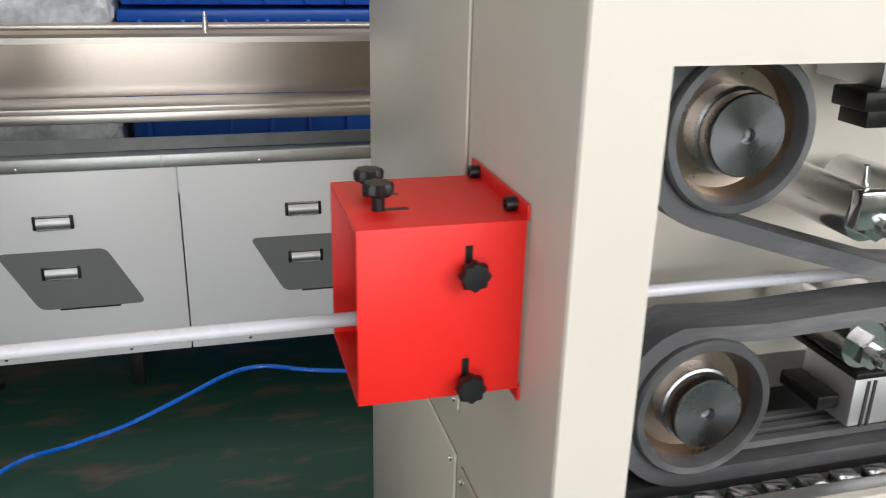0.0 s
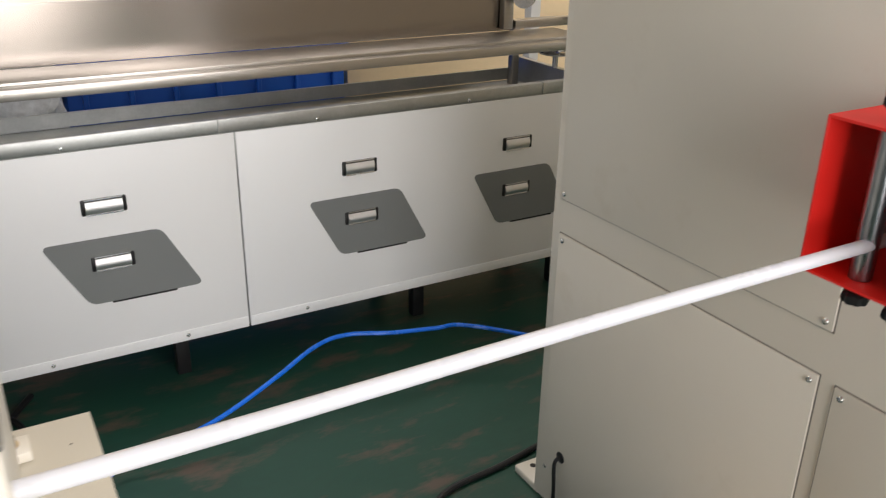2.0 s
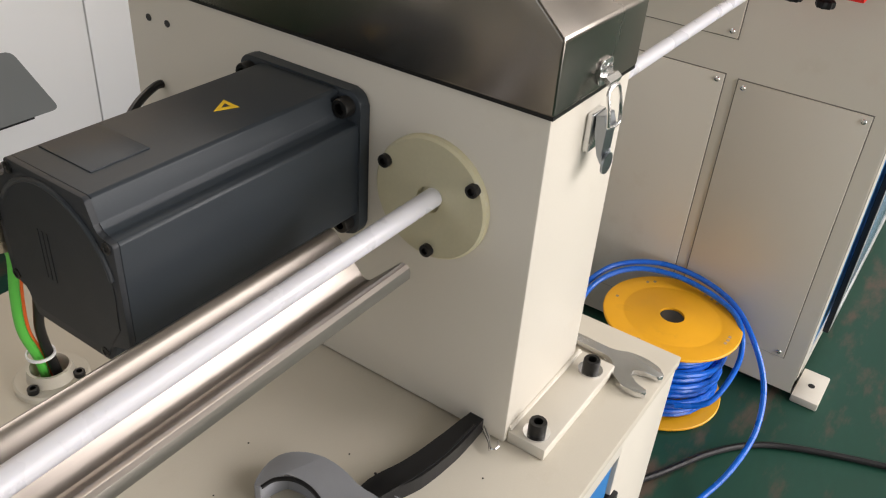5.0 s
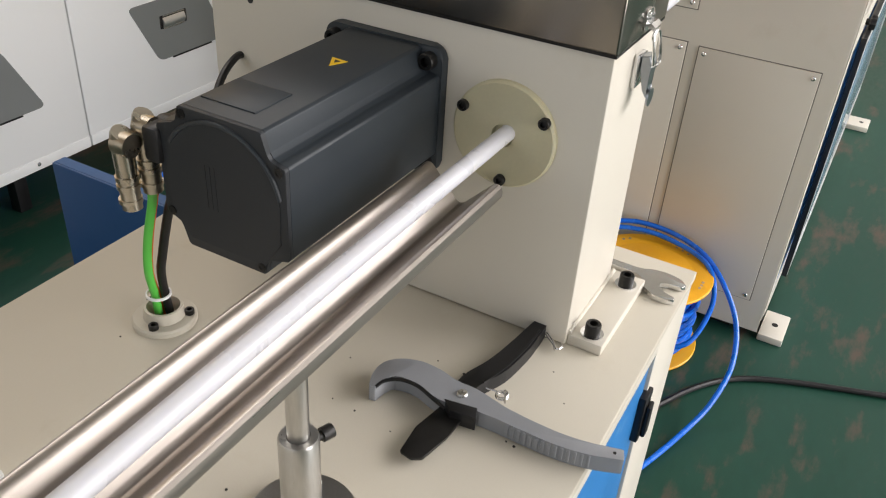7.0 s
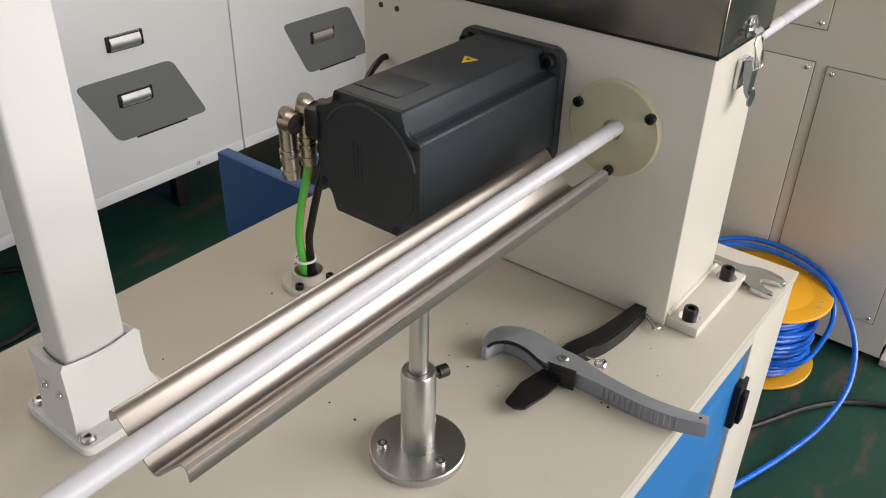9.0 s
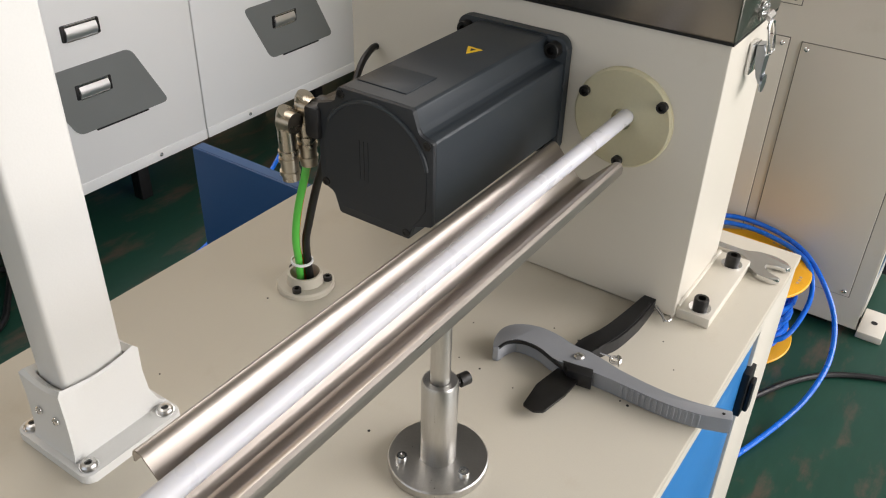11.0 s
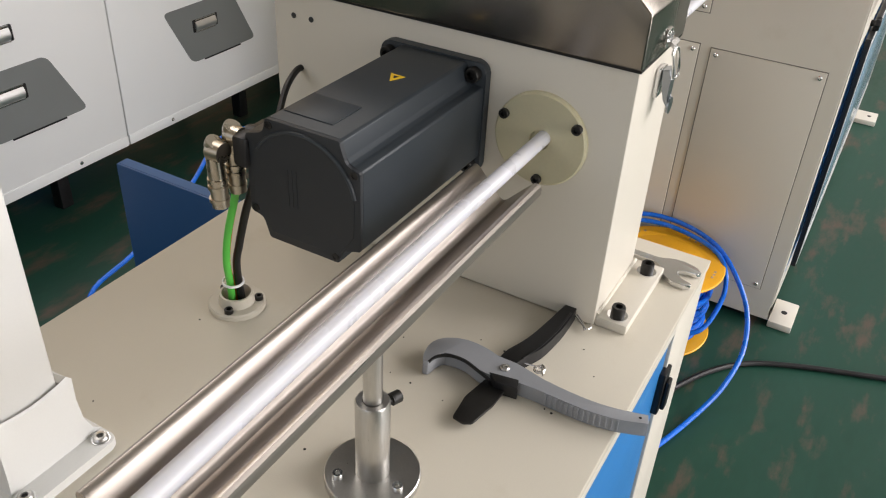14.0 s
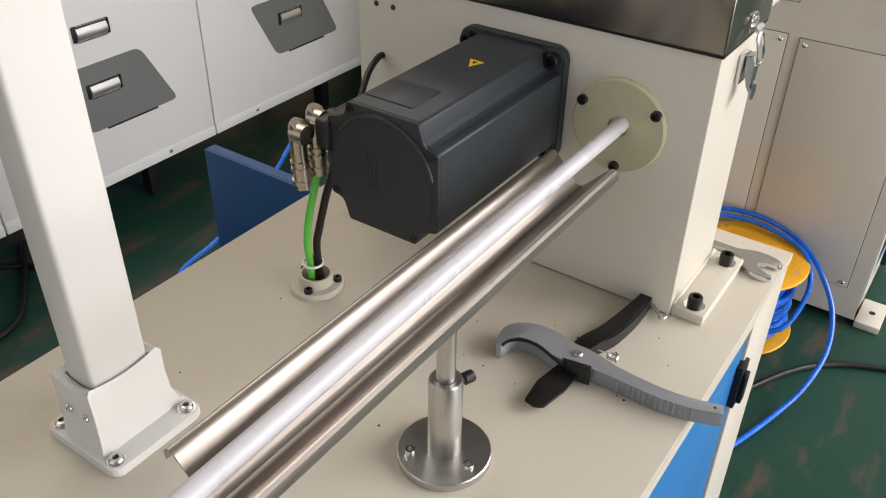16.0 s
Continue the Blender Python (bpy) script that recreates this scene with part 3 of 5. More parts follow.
for q in ((0.624, 0.885, 0.108, 0.702), (0.914, 1.552, 0.108, 0.706), (0.908, 1.557, 0.782, 1.60)):
    access_panel(*q, corners(*q))
part("cable_tail", T([(PX - 0.004, 1.487, 0.177), (PX - 0.02, 1.487, 0.165), (PX - 0.018, 1.485, 0.09), (PX - 0.02, 1.483, 0.006)], 0.0045, seg=8), BLACK, hm)
part("cable_bush", lathe(bmesh.new(), [(0, 0), (0.014, 0), (0.014, 0.005), (0.007, 0.008), (0, 0.008)], (PX, 1.487, 0.177), (-1, 0, 0)), BLACK, hm)
for x0, y0, x1, y1 in ((0.2995, PY0 - 0.062, 0.418, PY0 - 0.001), (0.312, PY1 + 0.001, 0.39, PY1 + 0.10), (1.85, PY0 - 0.092, 1.95, PY0 - 0.001)):
    f = part("foot", B(x0, x1, y0, y1, 0.0, 0.020, 0.003), CREAM, hm)
    cx, cy = (x0 + x1) / 2, y0 + 0.03 if y0 < 1 else y1 - 0.025
    part("foot_hole", cyl(bmesh.new(), (cx, cy, 0.014), (cx, cy, 0.0208), 0.008, 14), BLACK_OXIDE, f)
for x, y in ((PX + 0.05, PY0 + 0.1), (PX + 0.05, PY1 - 0.1), (PXE - 0.1, PY0 + 0.1), (PXE - 0.1, PY1 - 0.1), (PX + 0.04, 0.86)):
    part("levelling_pad", B(x - 0.03, x + 0.03, y - 0.03, y + 0.03, 0.0, 0.04, 0.003), BLACK, hm)


def pulley(x, z):
    """Belt wheel facing the window, with a stepped hub."""
    p = part("pulley", lathe(bmesh.new(), [(0.092, 0.062), (0.092, -0.002), (0.089, -0.006), (0.080, -0.006), (0.077, 0.0), (0.070, 0.034), (0.052, 0.036), (0.052, 0.062)], (x, 0.700, z), (0, 1, 0), 48), RIM_GREY, hm, "belt pulley with a dished machined face")
    part("dish", lathe(bmesh.new(), [(0.0785, -0.002), (0.069, 0.030), (0.045, 0.033), (0, 0.033)], (x, 0.7005, z), (0, 1, 0), 48), BRONZE, p, "machined dished face")
    h = part("hub", lathe(bmesh.new(), [(0.049, 0.034), (0.049, 0.010), (0.046, 0.008), (0.046, -0.012), (0.0445, -0.014), (0.009, -0.014), (0.008, -0.006), (0, -0.006)], (x, 0.700, z), (0, 1, 0), 40), HUB_STEEL, p, "turned steel hub cap")
    return h


pulley(0.540, 1.2135)
pulley(0.542, 0.8740)


def belt(loop, y0, y1, t, name):
    """Closed flat belt: inner loop of (x, z) with thickness outwards."""
    bm = bmesh.new()
    n = len(loop)
    outer = []
    for i in range(n):
        a, b = Vector(loop[i - 1]), Vector(loop[(i + 1) % n])
        d = (b - a).normalized()
        outer.append(Vector(loop[i]) + Vector((d.y, -d.x)) * t)
    vs = [[bm.verts.new((p[0], y, p[1])) for p in ring] for ring in (loop, outer) for y in (y0, y1)]
    for i in range(n):
        j = (i + 1) % n
        for a, b in ((0, 1), (1, 3), (3, 2), (2, 0)):
            bm.faces.new((vs[a][i], vs[a][j], vs[b][j], vs[b][i]))
    return part(name, bm, RUBBER, hm, "wide dark rubber haul-off belt")


def arc(cx, cz, r, a0, a1, n=16):
    return [(cx + r * math.cos(radians(a0 + (a1 - a0) * i / n)), cz + r * math.sin(radians(a0 + (a1 - a0) * i / n))) for i in range(n + 1)]


PZ = 1.003
belt(arc(0.540, 1.2135, 0.093, 90, 250) + [(0.64, 1.083), (0.80, 1.034), (0.90, 1.024), (1.8, 1.024)] + arc(1.85, 1.2135, 0.093, -60, 90), 0.705, 0.775, 0.022, "upper_belt")
belt(arc(0.542, 0.8740, 0.093, 270, 112)[::1] + [(0.62, 0.955), (0.80, 0.962), (1.0, 0.963), (1.8, 0.963)] + arc(1.85, 0.874, 0.093, 60, -90), 0.705, 0.775, -0.022, "lower_belt")
rib = bmesh.new()
for k in range(3):
    box(rib, 0.62, 1.9, 0.712 + 0.024 * k, 0.724 + 0.024 * k, 0.796, 0.806)
part("belt_ribs", rib, RUBBER, hm)
part("belt_guide", B(0.40, 2.0, PY0 + 0.05, PY0 + 0.075, 0.752, 0.770, 0.003), ALU, hm)
ck = bmesh.new()
for i in range(12):
    box(ck, 0.48 + 0.05 * i, 0.515 + 0.05 * i, PY0 + 0.075, PY0 + 0.10, 0.745, 0.768, 0.003)
part("chain", ck, CHROME, hm)


def press_roller(x, z):
    r = part("press_roller", cyl(bmesh.new(), (x, 0.70, z), (x, 0.86, z), 0.032, 32), CHROME, hm, "chrome pressing roller")
    bm = cyl(bmesh.new(), (x, 0.68, z - 0.004), (x, 0.70, z - 0.004), 0.022, 6)
    cyl(bm, (x, 0.664, z - 0.004), (x, 0.68, z - 0.004), 0.012, 16)
    lathe(bm, [(0.012, 0), (0.010, 0.008), (0, 0.011)], (x, 0.664, z - 0.004), (0, -1, 0), 14)
    part("roller_bolt", bm, CHROME, r)


press_roller(0.728, 1.108)
press_roller(0.762, 0.936)
press_roller(0.820, 1.108)
press_roller(0.850, 0.936)
bk = B(0.690, 0.86, 0.672, 0.690, 1.100, 1.146, 0.003)
part("roller_bracket", bk, CHROME, hm, "bright roller bracket")
part("bracket_pin", cyl(bmesh.new(), (0.715, 0.70, 1.146), (0.712, 0.70, 1.170), 0.005, 12, 0.003), CHROME, hm)
cb = part("air_cylinder", B(0.762, 0.852, 0.70, 0.80, 0.815, 0.890, 0.004), ALU, hm, "aluminium pneumatic cylinder block")
for k in (0.780, 0.790, 0.824):
    part("groove", B(k, k + 0.004, 0.698, 0.702, 0.815, 0.882), SHADE_INSIDE, cb)
part("cylinder_bracket", B(0.752, 0.87, 0.69, 0.82, 0.8905, 0.900, 0.003), BLACK_OXIDE, hm)
part("cylinder_foot", B(0.728, 0.7615, 0.72, 0.80, 0.833, 0.853, 0.003), BLACK_OXIDE, hm)
tk = B(0.730, 0.80, 0.74, 0.80, 1.222, 1.246, 0.003)
box(tk, 0.745, 0.80, 0.75, 0.80, 1.20, 1.225, 0.002)
part("cylinder_bracket", tk, BLACK_OXIDE, hm)
part("air_cylinder", B(0.765, 0.86, 0.76, 0.88, 1.245, 1.315, 0.004), ALU, hm, "aluminium pneumatic cylinder block")
part("slot", lathe(bmesh.new(), [(0, 0), (0.013, 0), (0.013, 0.002), (0, 0.002)], (0.575, 0.9, 1.095), (0, -1, 0)), SHADE_INSIDE, hm)

# ---------------------------------------------------------------- red guide box
RX0, RX1, RY0, RY1, RZ0, RZ1 = 0.119, 0.295, 0.683, 0.860, 0.943, 1.137
gb = thing("guide_box", (0.21, 0.77, 0.943), "red sheet metal guide box with steel rollers round the pipe", "guide")
t = 0.0035
part("near_plate", B(RX0, RX1, RY0, RY0 + t, RZ0, RZ1, 0.001), RED, gb)
part("far_plate", B(RX0, RX1, RY1 - t, RY1, RZ0, RZ1, 0.001), RED, gb)
tp = part("top_plate", B(RX0, RX1, RY0 + t, RY1 - t, RZ1 - t, RZ1), RED, gb, "slotted red top plate")
for y in (0.745, 0.799):
    part("slot", B(RX0 + 0.028, RX0 + 0.066, y - 0.004, y + 0.004, RZ1 - 0.001, RZ1 + 0.0004), BLACK_OXIDE, tp)
bp = bmesh.new()
box(bp, RX0, RX1, RY0 + t, RY1 - t, RZ0, RZ0 + t)
part("bottom_plate", bp, RED, gb)
for z0, z1 in ((RZ1 - 0.002, RZ1 + 0.016), (RZ0 - 0.016, RZ0 + 0.002)):
    part("mount_flange", B(RX1 - 0.0005, RX1 + 0.0030, RY0, RY1 + 0.02, z0, z1, 0.001), RED, gb)
for y in (RY0 + 0.035, RY1 - 0.012):
    part("mount_bolt", cap_screw(bmesh.new(), (RX1 - 0.0005, y, RZ1 + 0.007), (-1, 0, 0), 0.008, 0.012), BLACK_OXIDE, gb)
for y in (0.745, 0.799):
    bm = lathe(bmesh.new(), [(0, 0), (0.013, 0), (0.0135, 0.003), (0.0135, 0.183), (0.013, 0.186), (0, 0.186)], (RX0 + 0.034, y, RZ0 + 0.004), (0, 0, 1), 24)
    part("roller", bm, ROLLER, gb, "upright steel guide roller")
for z in (0.974, 1.017):
    bm = cyl(bmesh.new(), (RX1 - 0.055, RY0 + t, z), (RX1 - 0.055, RY1 - t, z), 0.0125, 22)
    part("roller", bm, ROLLER, gb, "level steel guide roller")
for y in (0.745, 0.799):
    part("clamp_knob", star_knob(bmesh.new(), (RX0 + 0.034, y, RZ1), (0, 0, 1), 0.0155, 0.014, 0.016), BLACK, gb, "black star knob")
    part("clamp_knob", star_knob(bmesh.new(), (RX0 + 0.034, y, RZ0), (0, 0, -1), 0.0155, 0.014, 0.014), BLACK, gb, "black star knob")
for z in (0.961, 1.088):
    part("clamp_knob", star_knob(bmesh.new(), (RX0 + 0.116, RY0, z), (0, -1, 0), 0.0155, 0.014, 0.012), BLACK, gb, "black star knob")
    part("slot", B(RX0 + 0.111, RX0 + 0.119, RY0 - 0.0004, RY0 + 0.001, z, z + 0.026), BLACK_OXIDE, gb)

# ---------------------------------------------------------------- pipe
PIPE = [(1.9, 0.792, 0.993), (0.30, 0.793, 0.993), (-0.2, 0.803, 0.987), (-0.60, 0.810, 0.979), (-0.92, 0.812, 0.978), (-1.2, 0.815, 0.973), (-1.45, 0.817, 0.966), (-1.60, 0.818, 0.962)]
solo("plastic_pipe", T(PIPE, 0.0082, seg=24, steps=10), PVC, "long white plastic pipe running through the machines", "pipe", (0, 0.81, 0.97))

# ---------------------------------------------------------------- machine table
TZ, TX_0, TX_1, TY_0, TY_1 = 0.750, -2.25, -0.672, 0.638, 1.260
tb = thing("machine_table", (-1.4, 0.95, 0), "cream painted machine table with blue side panels", "table")
part("tabletop", B(TX_0, TX_1, TY_0, TY_1, TZ - 0.012, TZ, 0.0015), CREAM_TABLE, tb, "cream painted steel tabletop")
fb = bmesh.new()
box(fb, -0.805, TX_1 - 0.001, TY_0 + 0.002, TY_0 + 0.03, 0.04, TZ - 0.012, 0.002)
box(fb, TX_0, -0.805, TY_0 + 0.002, TY_0 + 0.03, TZ - 0.036, TZ - 0.012)
box(fb, TX_0, -0.805, TY_0 + 0.002, TY_0 + 0.03, 0.04, 0.08)
part("front_frame", fb, CREAM, tb)
dr = part("front_panel", B(TX_0 + 0.02, -0.808, TY_0 + 0.006, TY_0 + 0.022, 0.082, TZ - 0.038, 0.002), BLUE, tb, "blue side door panel")
cl = part("clasp", B(-0.822, -0.794, TY_0 - 0.003, TY_0 + 0.008, 0.585, 0.655, 0.002), BLACK, dr, "black plastic door clasp")
part("clasp_lever", B(-0.816, -0.800, TY_0 - 0.009, TY_0 - 0.0032, 0.592, 0.640, 0.002), BLACK, cl)
part("end_wall", B(TX_1 - 0.012, TX_1 - 0.001, TY_0 + 0.031, TY_1 - 0.02, 0.04, TZ - 0.012), CREAM, tb)
bf = bmesh.new()
box(bf, -0.84, TX_1 - 0.013, TY_1 - 0.02, TY_1 - 0.002, 0.04, TZ - 0.012)
box(bf, TX_0, -1.65, TY_1 - 0.02, TY_1 - 0.002, 0.04, TZ - 0.012)
box(bf, -1.65, -0.84, TY_1 - 0.02, TY_1 - 0.002, TZ - 0.05, TZ - 0.012)
part("back_frame", bf, CREAM, tb)
# sheet coloured near-black for the shade inside the table
part("back_panel", B(TX_0 + 0.01, TX_1 - 0.02, 0.95, 0.96, 0.04, TZ - 0.02), SHADE_INSIDE, tb)
for x in (TX_0 + 0.1, -1.45, TX_1 - 0.06):
    for y in (TY_0 + 0.06, TY_1 - 0.06):
        part("foot", B(x - 0.03, x + 0.03, y - 0.025, y + 0.025, 0.0, 0.04, 0.003), BLACK, tb)
# turned away from the daylight; that shade is in its colour
bd = part("back_door", B(-0.862, -0.858, 1.262, 1.572, 0.085, 0.695, 0.001), BLUE_SHADED, tb, "blue back door standing open")
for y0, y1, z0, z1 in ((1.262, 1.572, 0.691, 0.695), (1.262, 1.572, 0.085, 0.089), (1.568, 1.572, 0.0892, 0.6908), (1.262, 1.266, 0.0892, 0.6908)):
    part("folded_edge", B(-0.8578, -0.838, y0, y1, z0, z1), BLUE_SHADED, bd)
speck = bmesh.new()
rs2 = random.Random(11)
for i in range(46):
    x, y, q = rs2.uniform(-1.7, -0.7), rs2.uniform(0.65, 1.2), rs2.uniform(0.0006, 0.0016)
    if -0.91 < x < -0.73 and y > 0.67:
        continue
    cyl(speck, (x, y, TZ), (x, y, TZ + 0.0004), q, 7)
tagged(part("paint_specks", speck, BLACK_OXIDE, tb, "tiny dark specks of dirt"), kind="stuff")

# ---------------------------------------------------------------- cutting unit
HX0, HX1, HY0, HY1 = -0.896, -0.760, 0.722, 1.184
cu = thing("cutting_unit", (-0.826, 0.95, TZ), "cream pipe cutting unit with a folded stainless lid", "machine")
hz = bmesh.new()
box(hz, HX0, HX1, HY0, HY1, TZ + 0.001, 1.076, 0.002)
part("housing", hz, CREAM, cu, "cream welded housing")
for y0, y1, yb in ((0.683, HY0 - 0.0005, 0.700), (HY1 + 0.0005, HY1 + 0.040, HY1 + 0.022)):
    ftp = part("foot_plate", B(-0.892, -0.745, y0, y1, TZ, TZ + 0.013, 0.0015), CREAM, cu)
    for x in (-0.877, -0.768):
        sc = cap_screw(bmesh.new(), (x, yb, TZ + 0.0145), (0, 0, 1), 0.0085, 0.013)
        part("bolt", sc, BLACK_OXIDE, ftp, "black socket head bolt")
        part("washer", lathe(bmesh.new(), [(0, 0), (0.0125, 0), (0.0125, 0.0018), (0, 0.0018)], (x, yb, TZ + 0.013), (0, 0, 1)), CHROME, ftp)
weld = T([(-0.89, 0.7215, TZ + 0.0145), (-0.82, 0.7212, TZ + 0.0150), (-0.75, 0.7215, TZ + 0.0145)], 0.0028, seg=8)
part("weld_bead", weld, CREAM, cu)
lid = part("lid", prism(bmesh.new(), [(1.188, 1.0735), (1.188, 1.123), (1.107, 1.2150), (0.810, 1.2150), (0.7190, 1.1310), (0.7190, 1.0745)], "x", -0.8995, -0.7575, 0.0025, 3), STEEL_LID, cu, "folded stainless lid")
part("lid_rim", B(-0.8985, -0.7585, 0.7200, 1.187, 1.0718, 1.0748), BLACK_OXIDE, lid)
for y in (1.154, 1.128):
    part("hole", lathe(bmesh.new(), [(0, 0), (0.0035, 0), (0.0035, 0.0008), (0, 0.0008)], (HX0, y, 1.041), (-1, 0, 0), 12), SHADE_INSIDE, cu)

# warning sign on the sloping face
n_up = Vector((0, -0.084, 0.091)).normalized()
e_u = Vector((1, 0, 0))
e_v = Vector((0, 0.091, 0.084)).normalized()
SL = Vector((0, 0.091, 0.084)).length
ORG = Vector((-0.8995, 0.719, 1.1310))


def on_slope(u, v, h=0.0):
    """u across from the trough side, v up the slope, metres."""
    return ORG + e_u * u + e_v * v + n_up * h


def slab(pts, h0, h1):
    bm = bmesh.new()
    lo = [bm.verts.new(on_slope(u, v, h0)) for u, v in pts]
    hi = [bm.verts.new(on_slope(u, v, h1)) for u, v in pts]
    bm.faces.new(lo[::-1])
    bm.faces.new(hi)
    k = len(pts)
    for i in range(k):
        bm.faces.new((lo[i], lo[(i + 1) % k], hi[(i + 1) % k], hi[i]))
    return bm


U0, U1, V0, V1 = 0.004, 0.1345, 0.038, 0.1020
sign = part("warning_sign", slab([(U0, V0), (U1, V0), (U1, V1), (U0, V1)], 0.0003, 0.0011), SIGN_WHITE, lid, "white warning sticker with a yellow triangle")
SW, SH = U1 - U0, V1 - V0


def S(a, b):
    return (U0 + a * SW, V0 + b * SH)


def strip(name, a0, a1, b0, b1, material, h=0.0014):
    return part(name, slab([S(a0, b0), S(a1, b0), S(a1, b1), S(a0, b1)], 0.0012, h), material, sign)


for q in ((0.03, 0.97, 0.055, 0.062), (0.03, 0.97, 0.935, 0.942), (0.03, 0.034, 0.055, 0.942), (0.966, 0.97, 0.055, 0.942)):
    strip("border_line", *q, SIGN_BLACK)
strip("divider_line", 0.515, 0.519, 0.055, 0.94, SIGN_GREY)
strip("orange_header", 0.525, 0.962, 0.63, 0.925, SIGN_ORANGE)


def triangle(name, ca, cb, r, material, h0, h1, rnd):
    cx, cy = S(ca, cb)
    pts = [(cx + r * math.cos(radians(a)), cy + r * math.sin(radians(a))) for a in (90, 210, 330)]
    return part(name, slab(round_poly(pts, rnd), h0, h1), material, sign)


triangle("triangle_edge", 0.255, 0.42, 0.0255, SIGN_YELLOW, 0.0012, 0.0015, 0.005)
triangle("triangle_border", 0.255, 0.42, 0.0238, SIGN_BLACK, 0.0015, 0.0017, 0.004)
triangle("triangle_face", 0.255, 0.42, 0.0178, SIGN_YELLOW, 0.0017, 0.0019, 0.002)
cx, cy = S(0.255, 0.42)
sym = slab([(cx - 0.0045, cy - 0.004), (cx + 0.0035, cy - 0.005), (cx + 0.0048, cy + 0.001), (cx + 0.002, cy + 0.0075), (cx - 0.002, cy + 0.0075), (cx - 0.005, cy + 0.001)], 0.0019, 0.0021)
for i in range(4):
    q = slab([(cx - 0.0048 + 0.0024 * i, cy - 0.0085 + 0.0006 * abs(i - 2)), (cx - 0.0032 + 0.0024 * i, cy - 0.0085 + 0.0006 * abs(i - 2)), (cx - 0.0028 + 0.0024 * i, cy - 0.003), (cx - 0.0044 + 0.0024 * i, cy - 0.003)], 0.0019, 0.0021)
    me = bpy.data.meshes.new("finger")
    q.to_mesh(me)
    q.free()
    sym.from_mesh(me)
    bpy.data.meshes.remove(me)
part("symbol", sym, SIGN_BLACK, sign, "black pictogram")
triangle("small_triangle_border", 0.605, 0.765, 0.0085, SIGN_BLACK, 0.0014, 0.0017, 0.0015)
triangle("small_triangle_face", 0.605, 0.765, 0.0066, SIGN_YELLOW, 0.0017, 0.0019, 0.001)
for a0, a1, b0, b1 in ((0.76, 0.80, 0.80, 0.87), (0.84, 0.88, 0.80, 0.87), (0.70, 0.90, 0.67, 0.72)):
    strip("header_bar", a0, a1, b0, b1, SIGN_DARK_RED, 0.0016)
for i in range(9):
    strip("text_bar", 0.585 + i * 0.036, 0.612 + i * 0.036, 0.465, 0.555, SIGN_GREY, 0.0015)
base = Matrix((e_u, e_v, n_up)).transposed().to_4x4()
for txt, b in (("DO NOT OPEN", 0.325), ("UNLESS POWER OFF", 0.155)):
    u, v = S(0.745, b)
    write("sign_text", txt, 0.0059, Matrix.Translation(on_slope(u, v, 0.0014)) @ base, SIGN_GREY, sign, txt.lower() + " lettering")

# toggle latch on the near face
LX = -0.8245
la = part("latch", prism(bmesh.new(), round_rect(LX - 0.0115, LX + 0.0115, 1.0790, 1.0990, 0.006), "y", 0.7168, 0.7190, 0.0008), CHROME, cu, "chrome toggle latch")
hk = bmesh.new()
prism(hk, [(0.7190, 1.0870), (0.712, 1.0880), (0.708, 1.0850), (0.709, 1.0810), (0.712, 1.0830), (0.7150, 1.0850), (0.7190, 1.0840)], "x", LX - 0.010, LX + 0.010)
part("hook", hk, CHROME, la)
for x in (LX - 0.005, LX + 0.005):
    part("rivet", dome_screw(bmesh.new(), (x, 0.7168, 1.0920), (0, -1, 0), 0.003, 0.002), CHROME, la)
bail = tube(bmesh.new(), [(LX - 0.0100, 0.7035, 1.0505), (LX - 0.0105, 0.7055, 1.0650), (LX - 0.0095, 0.7085, 1.0770), (LX, 0.7085, 1.0800), (LX + 0.0095, 0.7085, 1.0770), (LX + 0.0105, 0.7055, 1.0650), (LX + 0.0100, 0.7035, 1.0505), (LX, 0.7030, 1.0485), (LX - 0.0100, 0.7035, 1.0505)], 0.0015, seg=8)
part("bail", bail, CHROME, la)
part("latch_base", B(LX - 0.011, LX + 0.011, 0.7160, 0.7215, 1.0250, 1.0570, 0.001), CHROME, la)
lv = bmesh.new()
prism(lv, [(0.716, 1.0560), (0.708, 1.0580), (0.7045, 1.0480), (0.7065, 1.0250), (0.703, 1.0190), (0.7055, 1.0170), (0.710, 1.0240), (0.714, 1.0410)], "x", LX - 0.0085, LX + 0.0085, 0.0008, 1)
part("lever", lv, ROLLER, la, "dark polished lever")
part("tab", cyl(bmesh.new(), (LX, 0.7025, 1.0165), (LX, 0.7045, 1.0165), 0.0092, 20), ROLLER, la)

# nylon disc round the pipe outlet
DC = (0.8170, 0.9735)
dk = part("guide_disc", lathe(bmesh.new(), [(0, 0.0), (0.0545, 0.0), (0.0545, 0.0055), (0.0525, 0.0075), (0.0115, 0.0075), (0.0108, 0.0055), (0.0108, 0.001), (0, 0.001)], (HX0, *DC), (-1, 0, 0), 64), NYLON, cu, "ivory nylon disc with three bolts")
for y, z in ((0.8605, 0.9950), (0.7750, 0.9985), (0.8140, 0.9270)):
    part("bolt", cap_screw(bmesh.new(), (HX0 - 0.0065, y, z), (-1, 0, 0), 0.0058, 0.006), BLACK_OXIDE, dk)

# ---------------------------------------------------------------- servo motor
MC, MA = (0.9525, 0.9785), 0.0660
MX1, MX0 = HX0, -1.146
sm = thing("servo_motor", (-1.02, 0.9525, 0.9125), "dark grey servo motor with metal plugs on the housing", "motor")


